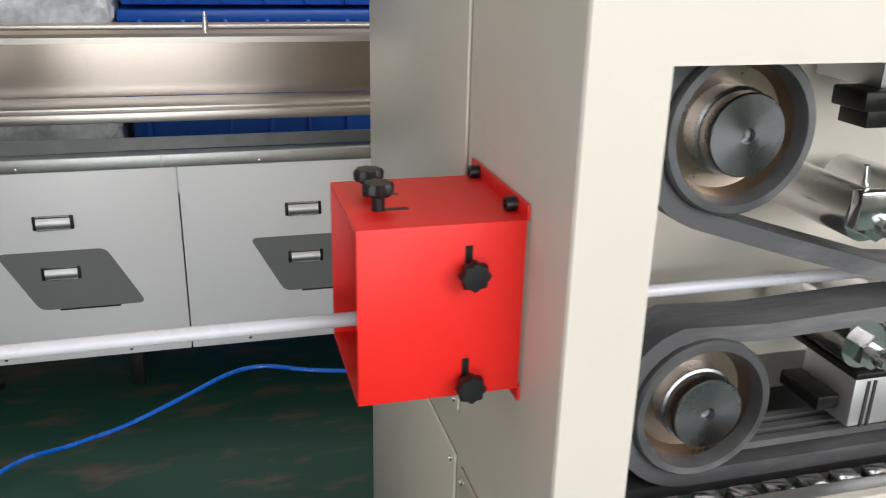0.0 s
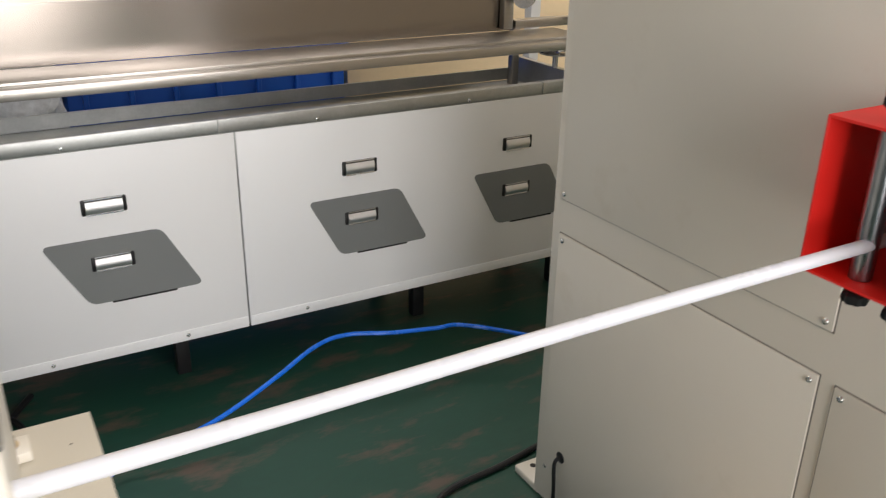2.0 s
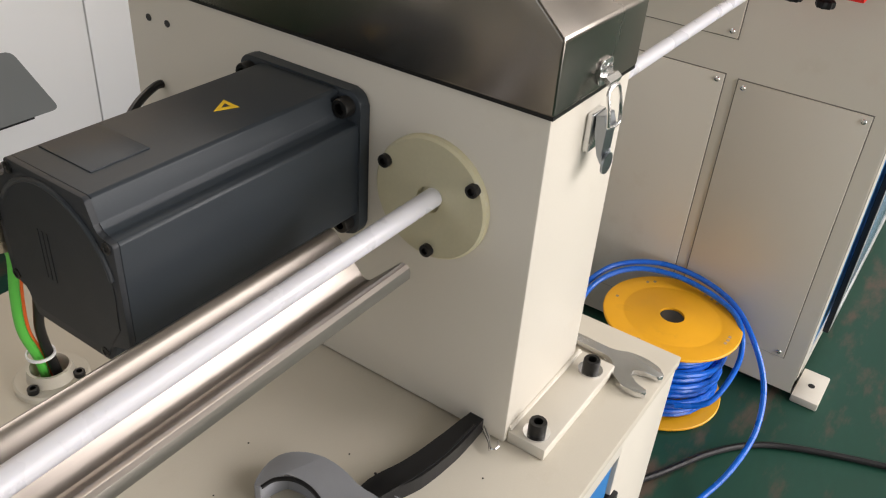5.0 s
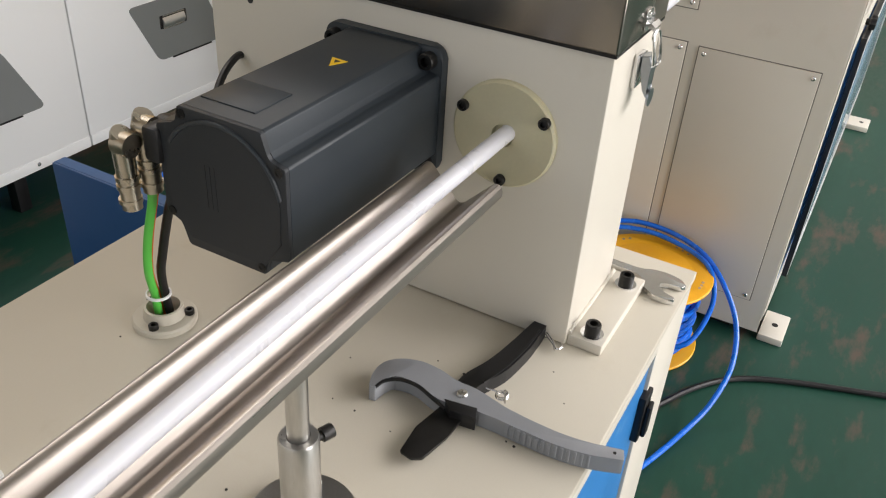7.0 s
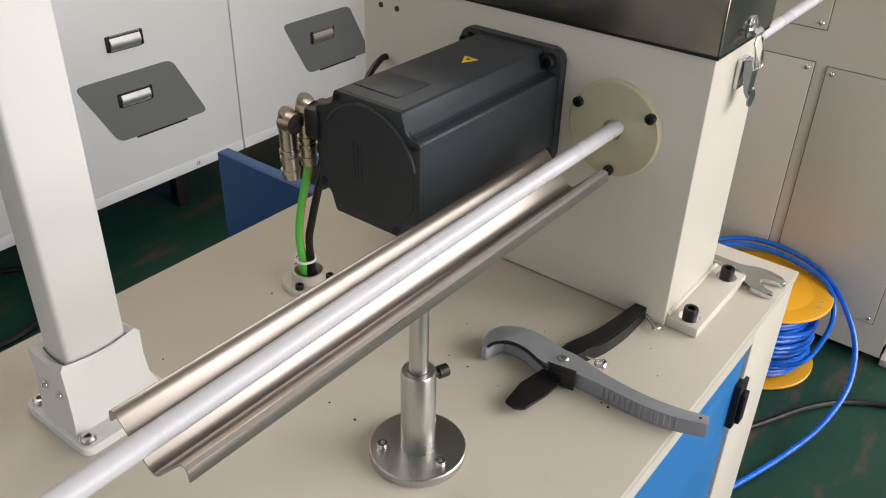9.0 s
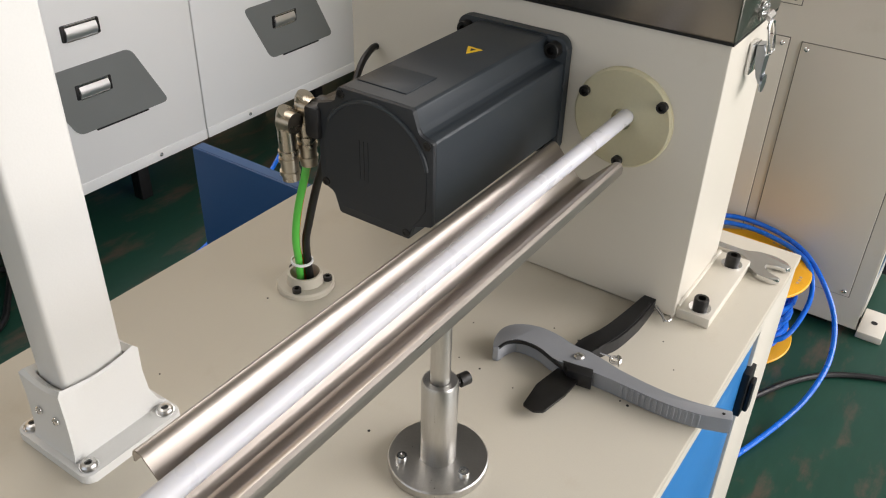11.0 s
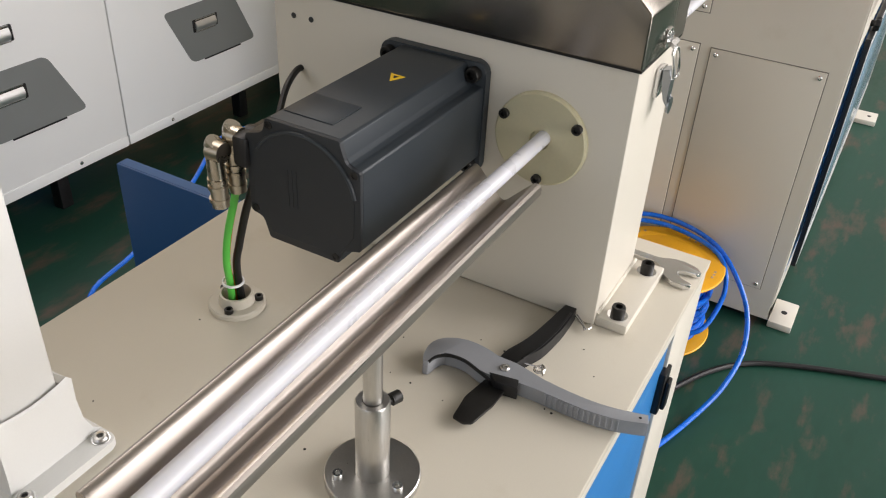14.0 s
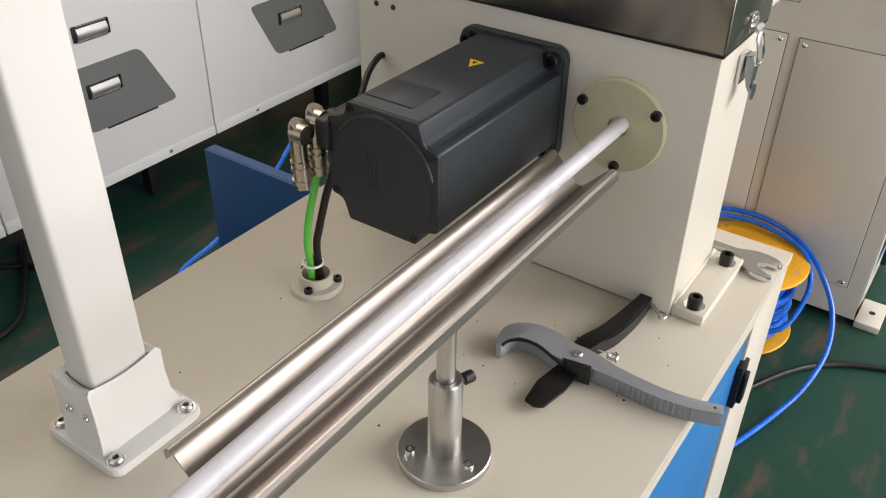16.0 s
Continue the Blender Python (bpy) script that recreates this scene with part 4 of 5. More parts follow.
def notched(a, n, s=1.0):
    """Square section with stepped hollow corners for the flange bolts."""
    pts = []
    for k in range(4):
        c, d = math.cos(k * math.pi / 2), math.sin(k * math.pi / 2)
        raw = [(a, a - 0.0245), (a - 0.0016, a - 0.0215), (a - 0.0180, a - 0.0178), (a - 0.0222, a - 0.0150), (a - 0.0242, a - 0.0105), (a - 0.0252, a - 0.0016), (a - 0.0275, a)]
        pts += [(MC[0] + (p * c - q * d), MC[1] + (p * d + q * c)) for p, q in raw]
    return pts


part("body", prism(bmesh.new(), notched(MA, 0.021), "x", MX0 + 0.0060, MX1 - 0.012, 0.0008, 2), MOTOR, sm)
part("flange", prism(bmesh.new(), round_rect(MC[0] - 0.068, MC[0] + 0.068, MC[1] - 0.068, MC[1] + 0.068, 0.013), "x", MX1 - 0.0125, MX1 - 0.0005, 0.0015, 2), MOTOR, sm)
cap = bmesh.new()
prism(cap, notched(MA, 0.021), "x", MX0 + 0.0012, MX0 + 0.0060, 0.0008, 2)
rear = part("rear_cap", cap, MOTOR_DARK, sm, "motor end cap")
arch = bmesh.new()
pts = [(MC[0] + 0.0595 * math.cos(a), MC[1] - 0.001 + 0.0595 * math.sin(a)) for a in (radians(d) for d in range(-12, 193, 6))]
pts += [(MC[0] - 0.0585, MC[1] - 0.030), (MC[0] - 0.040, MC[1] - 0.0575), (MC[0] + 0.040, MC[1] - 0.0575), (MC[0] + 0.0585, MC[1] - 0.030)]
prism(arch, pts, "x", MX0 + 0.0006, MX0 + 0.0025, 0.0005, 1)
part("encoder_cover", arch, MOTOR_DARK, rear, "round-topped encoder cover")
arc_pts = [(MX0 + 0.0008, MC[0] + 0.0610 * math.cos(radians(d)), MC[1] - 0.001 + 0.0610 * math.sin(radians(d))) for d in range(32, 170, 4)]
part("arc_ridge", tube(bmesh.new(), arc_pts, 0.0021, seg=8, steps=0), MOTOR, rear, "raised arc on the end cap")
for i in range(3):
    part("rib", B(MX0 + 0.0002, MX0 + 0.0007, MC[0] + 0.006 + 0.005 * i, MC[0] + 0.0070 + 0.005 * i, MC[1] - 0.02, MC[1] + 0.02), MOTOR_DARK, rear)
for k in range(4):
    c, d = round(math.cos(k * math.pi / 2)), round(math.sin(k * math.pi / 2))
    p, q = -0.0595, 0.0365
    sy, sz = p * c - q * d, p * d + q * c
    part("screw", cap_screw(bmesh.new(), (MX0 + 0.0012, MC[0] + sy, MC[1] + sz), (-1, 0, 0), 0.0044, 0.0012), BLACK_OXIDE, sm)
for sy in (-1, 1):
    for sz in (-1, 1):
        part("flange_bolt", cap_screw(bmesh.new(), (MX1 - 0.0125, MC[0] + sy * 0.0545, MC[1] + sz * 0.0545), (-1, 0, 0), 0.0085, 0.0105), BLACK_OXIDE, sm, "black socket head bolt")
# raised plate and warning sticker on top
part("top_plate", B(-1.122, -1.075, MC[0] - 0.020, MC[0] + 0.036, MC[1] + MA - 0.001, MC[1] + MA + 0.0012, 0.0006), MOTOR, sm)
ty = [(-0.987, 0.9385), (-1.005, 0.9465), (-0.986, 0.9565)]
st = part("sticker", prism(bmesh.new(), ty, "z", MC[1] + MA, MC[1] + MA + 0.0004), SIGN_YELLOW, sm, "small yellow triangular warning sticker")
cxy = (sum(p[0] for p in ty) / 3, sum(p[1] for p in ty) / 3)
part("sticker_mark", prism(bmesh.new(), [(cxy[0] + 0.35 * (p[0] - cxy[0]), cxy[1] + 0.35 * (p[1] - cxy[1])) for p in ty], "z", MC[1] + MA + 0.0004, MC[1] + MA + 0.0006), SIGN_BLACK, st)
# plugs on the far side
bs = bmesh.new()
box(bs, -1.150, -1.100, MC[0] + MA - 0.004, MC[0] + MA + 0.014, 0.985, 1.018, 0.004)
cyl(bs, (-1.126, 1.020, 1.006), (-1.126, 1.032, 1.006), 0.0135, 18)
part("plug_base", bs, BLACK, sm)
for x, z, y in ((-1.137, 1.010, 1.030), (-1.157, 1.000, 1.036)):
    pl = bmesh.new()
    cyl(pl, (x, y, z), (x, y + 0.016, z), 0.0105, 18)
    tube(pl, [(x, y + 0.010, z + 0.010), (x, y + 0.013, z + 0.002), (x, y + 0.012, z - 0.03), (x, y + 0.011, z - 0.062)], 0.0088, seg=14)
    for k in (0.030, 0.038, 0.052):
        cyl(pl, (x, y + 0.012, z - k), (x, y + 0.012, z - k - 0.004), 0.0102, 18)
    part("plug", pl, NICKEL, sm, "angled metal cable plug")
CBL = {"green": ([(-1.138, 1.043, 0.955), (-1.122, 1.062, 0.9245), (-1.119, 1.080, 0.873), (-1.116, 1.090, 0.830), (-1.103, 1.101, 0.785), (-1.096, 1.108, 0.745)], 0.0043, GREEN_CABLE, "green jacketed motor cable"),
       "black": ([(-1.108, 1.040, 0.965), (-1.103, 1.056, 0.925), (-1.1015, 1.068, 0.895), (-1.1016, 1.082, 0.848), (-1.099, 1.092, 0.812), (-1.087, 1.100, 0.745)], 0.0046, BLACK, "black motor cable into the tabletop bush"),
       "orange": ([(-1.118, 1.056, 0.945), (-1.114, 1.068, 0.915), (-1.112, 1.084, 0.866), (-1.108, 1.095, 0.82), (-1.094, 1.103, 0.775), (-1.090, 1.106, 0.745)], 0.0022, ORANGE_CABLE, "thin orange cable beside the motor plugs")}
for pts, r, m, lab in CBL.values():
    solo("motor_cable", T(pts, r, seg=12), m, lab, "cable", (-1.1, 1.07, 0.75))
solo("motor_cable", T([(-0.892, 1.146, 0.975), (-0.905, 1.146, 0.976), (-0.935, 1.138, 0.968), (-0.968, 1.124, 0.951), (-0.998, 1.107, 0.932), (-1.03, 1.080, 0.925), (-1.07, 1.050, 0.945), (-1.10, 1.032, 0.985)], 0.0042, seg=10), BLACK, "thin black cable running into the housing", "cable", (-1.0, 1.1, 0.75))
solo("cable_tie", lathe(bmesh.new(), [(0.0115, -0.0015), (0.0130, -0.0015), (0.0130, 0.0015), (0.0115, 0.0015)], (-1.101, 1.098, 0.790), (0, 0, 1), 20, True), SIGN_WHITE, "white cable tie round the motor cables", "cable tie", (-1.101, 1.098, 0.790))
gl = thing("cable_gland", (-1.094, 1.102, TZ), "cream flanged cable bush on the tabletop", "gland")
part("flange", lathe(bmesh.new(), [(0.017, 0.0), (0.034, 0.0), (0.034, 0.005), (0.032, 0.007), (0.022, 0.007), (0.020, 0.019), (0.0175, 0.019), (0.017, 0.016)], (-1.094, 1.102, TZ), (0, 0, 1), 32, True), CREAM_TABLE, gl)
for a in (200, 307, 75):
    part("bolt", cap_screw(bmesh.new(), (-1.094 + 0.026 * math.cos(radians(a)), 1.102 + 0.026 * math.sin(radians(a)), TZ + 0.007), (0, 0, 1), 0.0052, 0.0055), BLACK_OXIDE, gl)

# ---------------------------------------------------------------- trough on its stand
TC = 0.8195
tr = thing("pipe_trough", (-1.226, TC, TZ), "stainless v-shaped pipe trough on a clamped round stand", "trough")
half = [(0.0, 0.9340), (0.004, 0.9355), (0.006, 0.9375), (0.007, 0.9386), (0.0285, 0.9614), (0.0295, 0.9625), (0.0312, 0.9641), (0.0335, 0.9654), (0.0368, 0.9655), (0.0396, 0.9636), (0.0408, 0.9600), (0.0408, 0.9545)]
inner = [(-y, z) for y, z in half[:0:-1]] + half
thick = 0.0016
outer = []
for i, p in enumerate(inner):
    a, b = Vector(inner[max(i - 1, 0)]), Vector(inner[min(i + 1, len(inner) - 1)])
    d = (b - a).normalized()
    outer.append((p[0] + d.y * thick, p[1] - d.x * thick))
tl = radians(1.0)
sec = [(TC + y * math.cos(tl) - (z - 0.945) * math.sin(tl), 0.945 + y * math.sin(tl) + (z - 0.945) * math.cos(tl)) for y, z in inner + outer[::-1]]
part("channel", prism(bmesh.new(), sec, "x", -1.491, -0.978), STEEL_TROUGH, tr, "folded stainless v channel")
SX, SY = -1.2295, 0.8165
bs = part("base_flange", lathe(bmesh.new(), [(0, 0), (0.0450, 0), (0.0460, 0.001), (0.0460, 0.0085), (0.0450, 0.0095), (0, 0.0095)], (SX, SY, TZ), (0, 0, 1), 48), STEEL_TURNED, tr, "round turned steel base")
for a in (137, 257, 17):
    part("bolt", cap_screw(bmesh.new(), (SX + 0.0335 * math.cos(radians(a)), SY + 0.0335 * math.sin(radians(a)), TZ + 0.0095), (0, 0, 1), 0.0052, 0.0065), CHROME, bs, "bright socket head bolt")
part("sleeve", lathe(bmesh.new(), [(0.0162, 0.009), (0.0162, 0.0985), (0.0150, 0.101), (0.0094, 0.101), (0.0092, 0.096), (0, 0.096)], (SX, SY, TZ), (0, 0, 1), 32), STEEL_TURNED, tr, "turned steel sleeve")
part("rod", cyl(bmesh.new(), (SX, SY, TZ + 0.085), (SX, SY, 0.9335), 0.0088, 24), STEEL_TURNED, tr, "steel rod")
kn = cyl(bmesh.new(), (SX + 0.012, SY - 0.005, 0.8400), (SX + 0.019, SY - 0.008, 0.8400), 0.004, 12)
cap_screw(kn, (SX + 0.0185, SY - 0.0077, 0.8400), (1, -0.4, 0), 0.0062, 0.010)
part("clamp_screw", kn, BLACK_OXIDE, tr, "black clamp screw")

# ---------------------------------------------------------------- post
QX, QY = -1.3800, 1.101
po = thing("support_post", (QX, QY, TZ), "white square post in a bolted cast foot", "post")
CX0, CX1, CY0, CY1 = -1.4150, -1.3535, 1.079, 1.119
part("column", B(CX0, CX1, CY0, CY1, TZ + 0.03, 1.75, 0.0045, 3), WHITE_PAINT, po, "white rectangular tube")
pb = part("foot_plate", prism(bmesh.new(), round_rect(QX - 0.054, QX + 0.054, QY - 0.053, QY + 0.053, 0.009), "z", TZ, TZ + 0.010, 0.002), WHITE_PAINT, po, "white cast foot plate")
sk = bmesh.new()


def socket_ring(g, z, flare=0.0, dip=0.0):
    """Rectangle g outside the column, spread at the outer end, sagging along its near rim."""
    a, b, c, d = CX0 - g, CX1 + g + flare, CY0 - g * 0.6, CY1 + g
    ring = []
    for (xa, ya), (xb, yb) in (((a, c), (b, c)), ((b, c), (b, d)), ((b, d), (a, d)), ((a, d), (a, c))):
        for i in range(6):
            u = i / 6
            ring.append(sk.verts.new((xa + (xb - xa) * u, ya + (yb - ya) * u, z - dip * math.sin(math.pi * u))))
    return ring


rs = [socket_ring(0.013, TZ + 0.010, 0.014), socket_ring(0.0115, TZ + 0.017, 0.008), socket_ring(0.0105, TZ + 0.034, 0.002), socket_ring(0.010, TZ + 0.060), socket_ring(0.0105, TZ + 0.0865, 0.0, 0.004), socket_ring(0.007, TZ + 0.0900, 0.0, 0.005), socket_ring(0.0012, TZ + 0.0850, 0.0, 0.004), socket_ring(0.0008, TZ + 0.070)]
for a, b in zip(rs, rs[1:]):
    for i in range(24):
        sk.faces.new((a[i], a[(i + 1) % 24], b[(i + 1) % 24], b[i]))
part("socket", sk, WHITE_PAINT, po, "white cast socket round the post")
for sx in (-1, 1):
    for sy in (-1, 1):
        at = (QX + sx * 0.0425, QY + sy * 0.0415, TZ + 0.010)
        part("washer", lathe(bmesh.new(), [(0, 0), (0.0090, 0), (0.0090, 0.0012), (0, 0.0012)], at, (0, 0, 1), 20), CHROME, pb)
        part("bolt", dome_screw(bmesh.new(), (at[0], at[1], at[2] + 0.0012), (0, 0, 1), 0.0075, 0.0042), STEEL_TURNED, pb, "steel button head bolt")
        part("bolt_socket", cyl(bmesh.new(), (at[0], at[1], at[2] + 0.003), (at[0], at[1], at[2] + 0.0038), 0.0030, 6), BLACK_OXIDE, pb)
for dy in (-0.012, 0.012):
    part("set_screw", dome_screw(bmesh.new(), (CX0 - 0.0108, (CY0 + CY1) / 2 + dy, TZ + 0.052), (-1, 0, 0), 0.0042, 0.003), CHROME, po)

# ---------------------------------------------------------------- hand pipe cutter on the table
ht = thing("hand_pipe_cutter", (-1.042, 0.76, TZ), "open grey ratchet pipe cutter with a black handle", "tool")
Z0 = TZ + 0.001


def ribbon(spine, widths, z0, z1, bev=0.0015):
    """Flat shape that follows a spine of (x, y) points."""
    sp = smooth_path([(*p, 0) for p in spine], 5)
    k = len(sp)
    left, right = [], []
    for i, p in enumerate(sp):
        d = (sp[min(i + 1, k - 1)] - sp[max(i - 1, 0)]).normalized()
        f = i / (k - 1) * (len(widths) - 1)
        a = min(int(f), len(widths) - 2)
        w = widths[a] + (widths[a + 1] - widths[a]) * (f - a)
        left.append((p.x - d.y * w, p.y + d.x * w))
        right.append((p.x + d.y * w, p.y - d.x * w))
    return prism(bmesh.new(), left + right[::-1], "z", z0, z1, bev)


jaw = ribbon([(-1.079, 0.848), (-1.062, 0.850), (-1.046, 0.846), (-1.037, 0.829), (-1.037, 0.808), (-1.043, 0.785), (-1.041, 0.762), (-1.0435, 0.728), (-1.045, 0.700), (-1.045, 0.669), (-1.0405, 0.640), (-1.031, 0.611)],
             [0.003, 0.0080, 0.0125, 0.0150, 0.0155, 0.0165, 0.0140, 0.0092, 0.0082, 0.0080, 0.0076, 0.0062], Z0, Z0 + 0.018, 0.003)
jb = part("jaw_handle", jaw, TOOL_GREY, ht, "grey cast jaw and handle")
part("jaw_groove", ribbon([(-1.077, 0.8455), (-1.064, 0.8425), (-1.0545, 0.830), (-1.0535, 0.812), (-1.061, 0.790), (-1.066, 0.776)], [0.0010, 0.0012, 0.0013, 0.0013, 0.001], Z0 + 0.0155, Z0 + 0.0184, 0), BLACK, jb)
for i in range(14):
    y = 0.716 - i * 0.0060
    w = 0.0011 * math.sin(math.pi * (i + 0.5) / 14)
    x = -1.0535 + (0.0075 * ((0.690 - y) / 0.058) ** 2 if y < 0.690 else 0.0)
    part("grip_rib", B(x - 0.0008 - w, x + 0.004, y - 0.0016, y + 0.0016, Z0 + 0.002, Z0 + 0.0168, 0.0008), TOOL_GREY, jb)
part("hang_hole", cyl(bmesh.new(), (-1.0335, 0.619, Z0 + 0.0175), (-1.0335, 0.619, Z0 + 0.0183), 0.0016, 10), BLACK, jb)
part("blade", prism(bmesh.new(), round_poly([(-1.045, 0.782), (-1.050, 0.758), (-1.090, 0.759), (-1.124, 0.765), (-1.1295, 0.774), (-1.127, 0.787), (-1.094, 0.790)], 0.002, 2), "z", Z0 + 0.006, Z0 + 0.009, 0.0006), BLACK_OXIDE, ht, "dark steel blade")
part("black_handle", ribbon([(-1.052, 0.773), (-1.018, 0.773), (-0.982, 0.761), (-0.942, 0.755), (-0.910, 0.753), (-0.888, 0.752)], [0.008, 0.0105, 0.0115, 0.0105, 0.0085, 0.006], Z0, Z0 + 0.016, 0.003), BLACK, ht, "black plastic handle")
part("handle_web", ribbon([(-1.014, 0.7615), (-0.985, 0.7540), (-0.950, 0.7490), (-0.908, 0.7475)], [0.0012, 0.0016, 0.0016, 0.0012], Z0 + 0.0150, Z0 + 0.0174, 0.0005), BLACK, ht)
part("pivot", dome_screw(bmesh.new(), (-1.041, 0.770, Z0 + 0.018), (0, 0, 1), 0.0056, 0.003), STEEL_TURNED, ht, "steel pivot screw")
part("cover", prism(bmesh.new(), [(-1.0560, 0.782), (-1.0500, 0.749), (-1.0630, 0.744), (-1.0665, 0.770)], "z", Z0 + 0.002, Z0 + 0.0186, 0.001), BLACK, ht, "black plastic blade cover")
spc = [(-1.012 + 0.0058 * math.cos(a), 0.741 + 0.0058 * math.sin(a), Z0 + 0.006 + 0.0004 * a) for a in (0.5 * i for i in range(26))]
part("spring", tube(bmesh.new(), [(-1.010, 0.762, Z0 + 0.007)] + spc + [(-1.022, 0.733, Z0 + 0.010)], 0.0010, seg=6, steps=0), CHROME, ht, "thin wire spring")
part("wire_catch", T([(-0.893, 0.747, Z0 + 0.008), (-0.903, 0.734, Z0 + 0.006), (-0.913, 0.725, Z0 + 0.005), (-0.908, 0.721, Z0 + 0.006), (-0.903, 0.724, Z0 + 0.007)], 0.0010, seg=6), CHROME, ht)
part("wire_catch", T([(-0.897, 0.745, Z0 + 0.006), (-0.908, 0.731, Z0 + 0.005), (-0.915, 0.726, Z0 + 0.004)], 0.0010, seg=6), CHROME, ht)

# open-ended spanner beside the foot
wr = bmesh.new()
outline = [(-0.714, 0.760), (-0.726, 0.760), (-0.7285, 0.700), (-0.734, 0.690), (-0.7500, 0.684), (-0.762, 0.668), (-0.7625, 0.652), (-0.757, 0.643), (-0.752, 0.645), (-0.7495, 0.657), (-0.742, 0.667), (-0.733, 0.668), (-0.7285, 0.660), (-0.7275, 0.643), (-0.721, 0.639), (-0.712, 0.648), (-0.7075, 0.665), (-0.709, 0.682), (-0.715, 0.694), (-0.7165, 0.702)]
prism(wr, round_poly(outline, 0.002, 2), "z", TZ + 0.001, TZ + 0.0075, 0.0012)
solo("spanner", wr, CHROME, "chrome open-ended spanner lying on the table", "spanner", (-0.725, 0.7, TZ))

# ---------------------------------------------------------------- hose spool on the floor
CX, CY = 0.145, 0.853
sp = thing("hose_spool", (CX, CY, 0), "yellow plastic spool wound with blue hose on the floor", "spool")
for z, nm in ((0.004, "lower_flange"), (0.200, "upper_flange")):
    f = part(nm, lathe(bmesh.new(), [(0.027, 0.0), (0.1495, 0.0), (0.1515, 0.0012), (0.1515, 0.0045), (0.1495, 0.006), (0.110, 0.0060), (0.107, 0.0052), (0.104, 0.0060), (0.035, 0.0060), (0.031, 0.0075), (0.027, 0.0075)], (CX, CY, z), (0, 0, 1), 64, True), YELLOW, sp, "yellow plastic spool flange")
    if z > 0.1:
        for a in (168, 174, 180, 262, 268, 274, 330, 338, 346, 40, 48, 95):
            part("print_mark", prism(bmesh.new(), [(CX + 0.128 * math.cos(radians(a)) + dx, CY + 0.128 * math.sin(radians(a)) + dy) for dx, dy in ((-0.004, -0.003), (0.004, -0.003), (0.004, 0.003), (-0.004, 0.003))], "z", z + 0.006, z + 0.0063), CARDBOARD, f)
        part("centre_hole", lathe(bmesh.new(), [(0.0265, 0.0), (0.0265, 0.006), (0, -0.005)], (CX, CY, z - 0.004), (0, 0, 1), 24), SHADE_INSIDE, f)
part("core", cyl(bmesh.new(), (CX, CY, 0.01), (CX, CY, 0.188), 0.088, 40), CARDBOARD, sp, "brown cardboard core")
coil = []
for i in range(14 * 24):
    turn = i / 24
    coil.append((CX + (0.114 + 0.006 * math.sin(turn * 2.1) - 0.012 * max(0, turn - 10) / 4) * math.cos(i * math.pi / 12), CY + (0.114 + 0.006 * math.sin(turn * 2.1) - 0.012 * max(0, turn - 10) / 4) * math.sin(i * math.pi / 12), 0.018 + turn * 0.0115 + 0.002 * math.sin(i * 0.19)))
part("wound_hose", tube(bmesh.new(), coil, 0.0066, seg=8, steps=0), HOSE, sp, "blue hose wound in layers")
coil2 = [(CX + (0.126 + 0.004 * math.sin(i * 0.35)) * math.cos(i * math.pi / 12 + 1), CY + (0.126 + 0.004 * math.sin(i * 0.35)) * math.sin(i * math.pi / 12 + 1), 0.030 + i / 24 * 0.0145 + 0.008 * math.sin(i * 0.26)) for i in range(8 * 24)]
part("wound_hose", tube(bmesh.new(), coil2, 0.0062, seg=8, steps=0), HOSE, sp, "blue hose wound in layers")
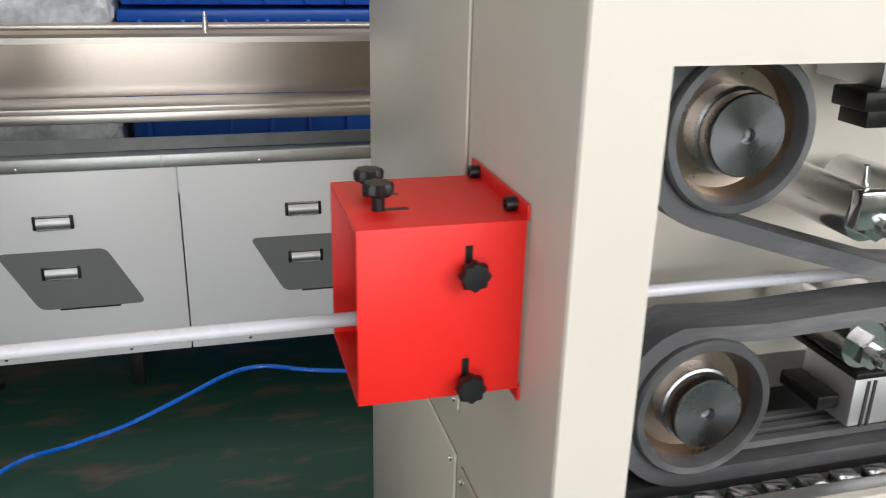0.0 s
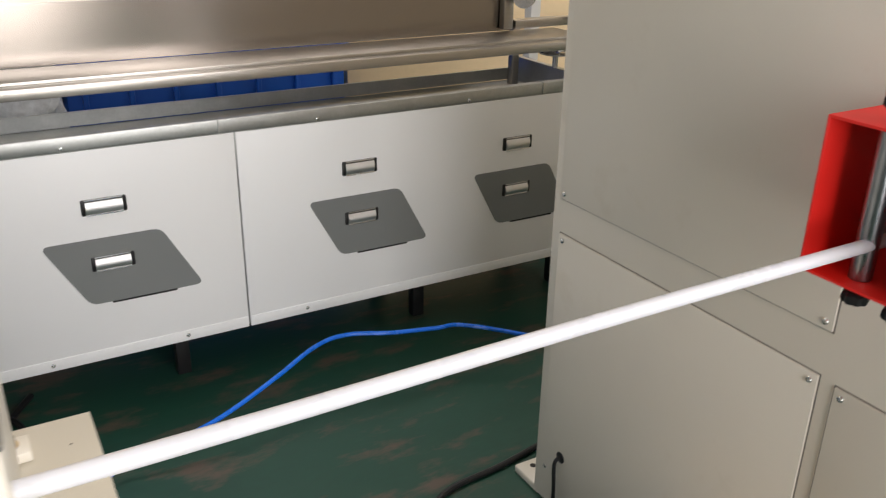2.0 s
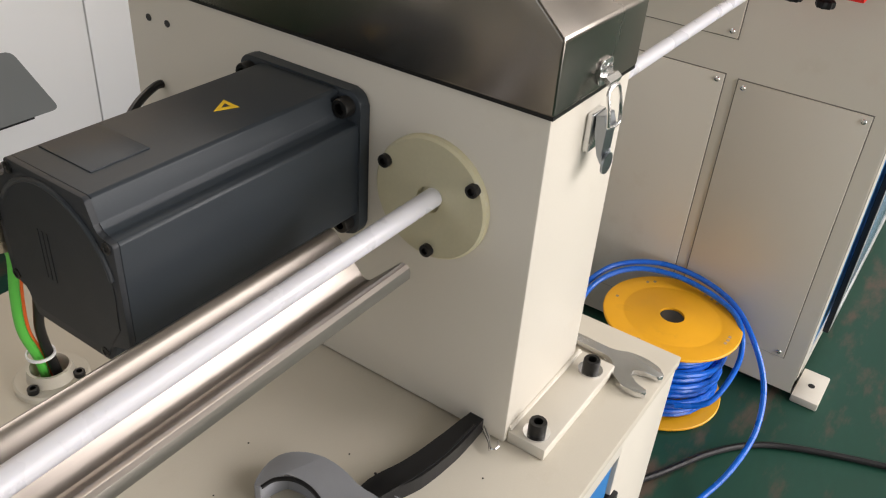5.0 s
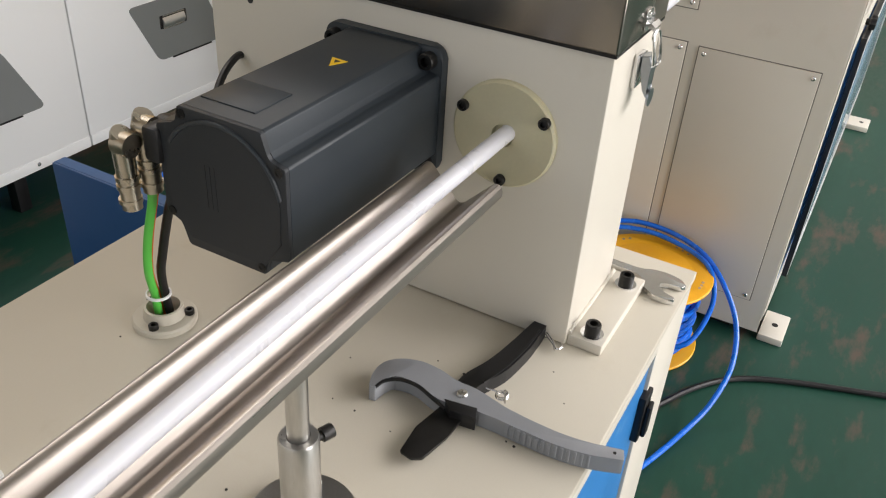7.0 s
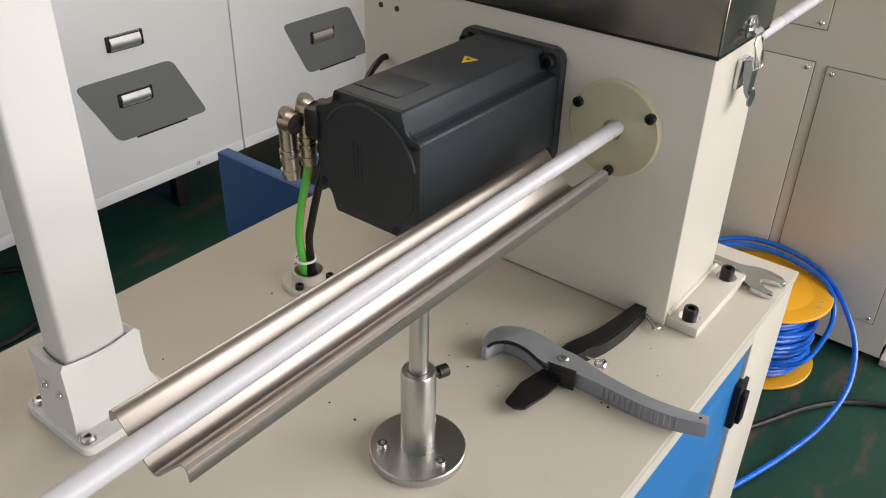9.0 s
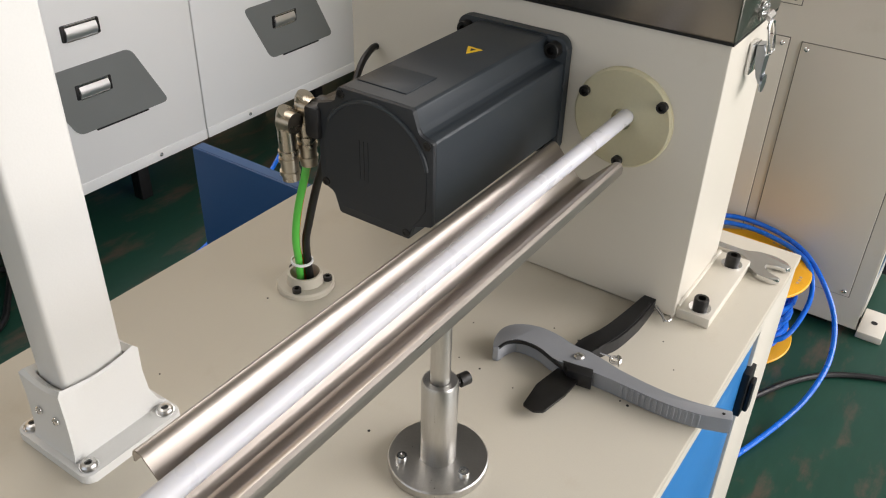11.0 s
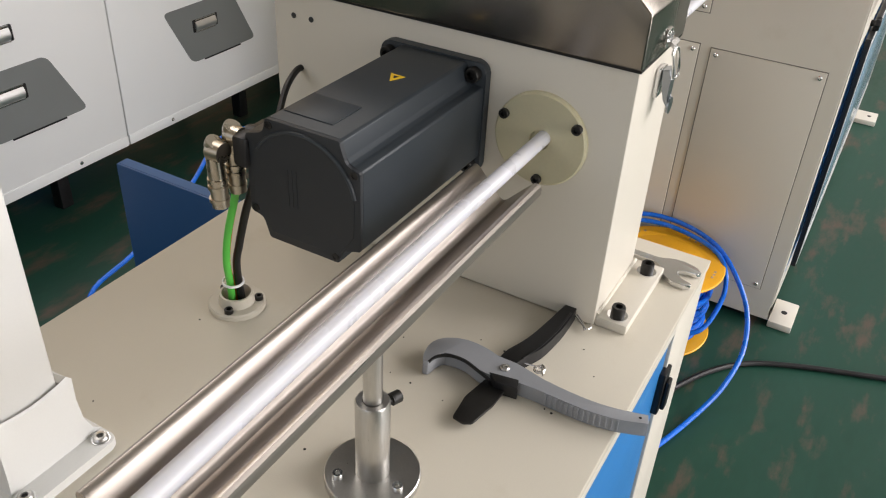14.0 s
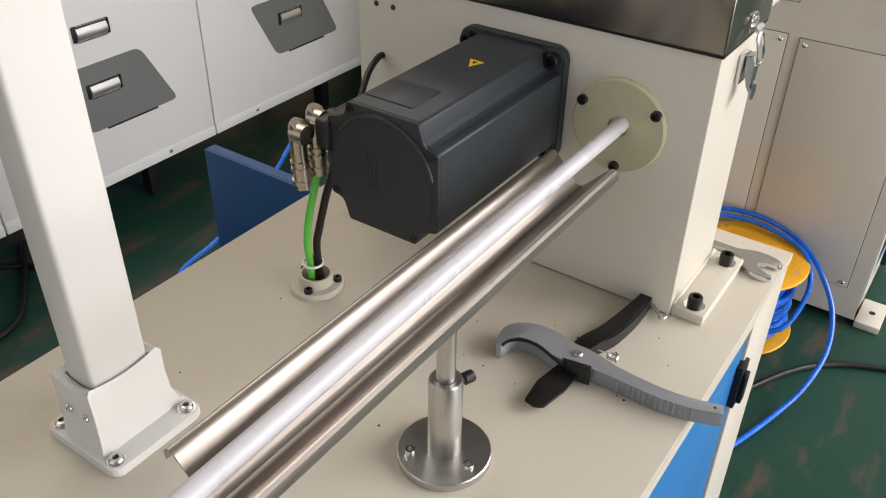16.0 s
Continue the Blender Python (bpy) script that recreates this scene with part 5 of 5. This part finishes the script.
LOOPS = [
    [(0.00, 0.97, 0.09), (0.03, 1.03, 0.17), (0.13, 1.04, 0.21), (0.22, 0.99, 0.23), (0.262, 0.90, 0.23), (0.255, 0.80, 0.222), (0.225, 0.735, 0.212), (0.174, 0.70, 0.19), (0.124, 0.690, 0.15), (0.053, 0.71, 0.10), (0.02, 0.77, 0.08)],
    [(0.02, 1.03, 0.13), (0.10, 1.06, 0.19), (0.20, 1.035, 0.225), (0.265, 0.955, 0.24), (0.285, 0.86, 0.235), (0.262, 0.765, 0.222), (0.206, 0.695, 0.20), (0.132, 0.63, 0.15), (0.043, 0.603, 0.10), (-0.05, 0.611, 0.06), (-0.129, 0.64, 0.02), (-0.30, 0.70, 0.008), (-0.55, 0.80, 0.008)],
    [(0.03, 0.83, 0.11), (-0.03, 0.87, 0.115), (-0.07, 0.870, 0.10), (-0.124, 0.83, 0.08), (-0.181, 0.80, 0.05), (-0.228, 0.796, 0.02), (-0.35, 0.80, 0.008), (-0.6, 0.85, 0.008)],
]
for pts in LOOPS:
    part("loose_hose", tube(bmesh.new(), pts, 0.0062, seg=10, steps=8), HOSE, sp, "loose loop of blue hose")

# ---------------------------------------------------------------- lines on the floor
solo("floor_hose", T([(-0.80, 1.40, 0.007), (-0.76, 1.68, 0.007), (-0.72, 1.95, 0.010), (-0.595, 2.11, 0.03), (-0.447, 2.122, 0.06), (-0.3, 2.127, 0.1), (-0.144, 2.16, 0.15), (-0.01, 2.208, 0.185), (0.09, 2.221, 0.19), (0.215, 2.179, 0.185), (0.348, 2.168, 0.17), (0.471, 2.163, 0.15), (0.75, 1.98, 0.1), (1.0, 1.9, 0.03), (1.3, 1.85, 0.007), (1.9, 1.8, 0.007)], 0.0065, seg=10), HOSE, "blue hose lying on the green floor", "hose")
solo("floor_cable", T([(-0.05, 1.55, 0.008), (0.10, 1.68, 0.008), (0.30, 1.71, 0.008), (0.55, 1.76, 0.008), (0.9, 1.85, 0.008)], 0.008, seg=10), BLACK, "black cable lying on the floor", "cable")
solo("floor_cable", T([(-0.9, 1.05, 0.007), (-0.4, 0.9, 0.007), (-0.12, 0.74, 0.008), (0.02, 0.665, 0.008), (0.11, 0.585, 0.008), (0.175, 0.46, 0.008), (0.24, 0.285, 0.008), (0.34, 0.02, 0.008), (0.5, -0.4, 0.008), (0.9, -1.0, 0.008)], 0.007, seg=10), BLACK, "black cable lying on the floor", "cable")
solo("floor_cable", T([(-1.8, 2.7, 0.009), (-1.0, 2.62, 0.009), (-0.86, 2.60, 0.009), (-0.76, 2.47, 0.009), (-0.77, 2.28, 0.009), (-0.86, 2.04, 0.009), (-0.97, 1.8, 0.009), (-1.0, 1.45, 0.009)], 0.009, seg=10), BLACK, "thick black cable looping on the floor", "cable")
solo("floor_cable", T([(-2.0, 2.35, 0.009), (-1.3, 2.33, 0.009), (-0.98, 2.30, 0.009), (-0.85, 2.42, 0.009), (-0.72, 2.62, 0.009)], 0.009, seg=10), BLACK, "thick black cable looping on the floor", "cable")
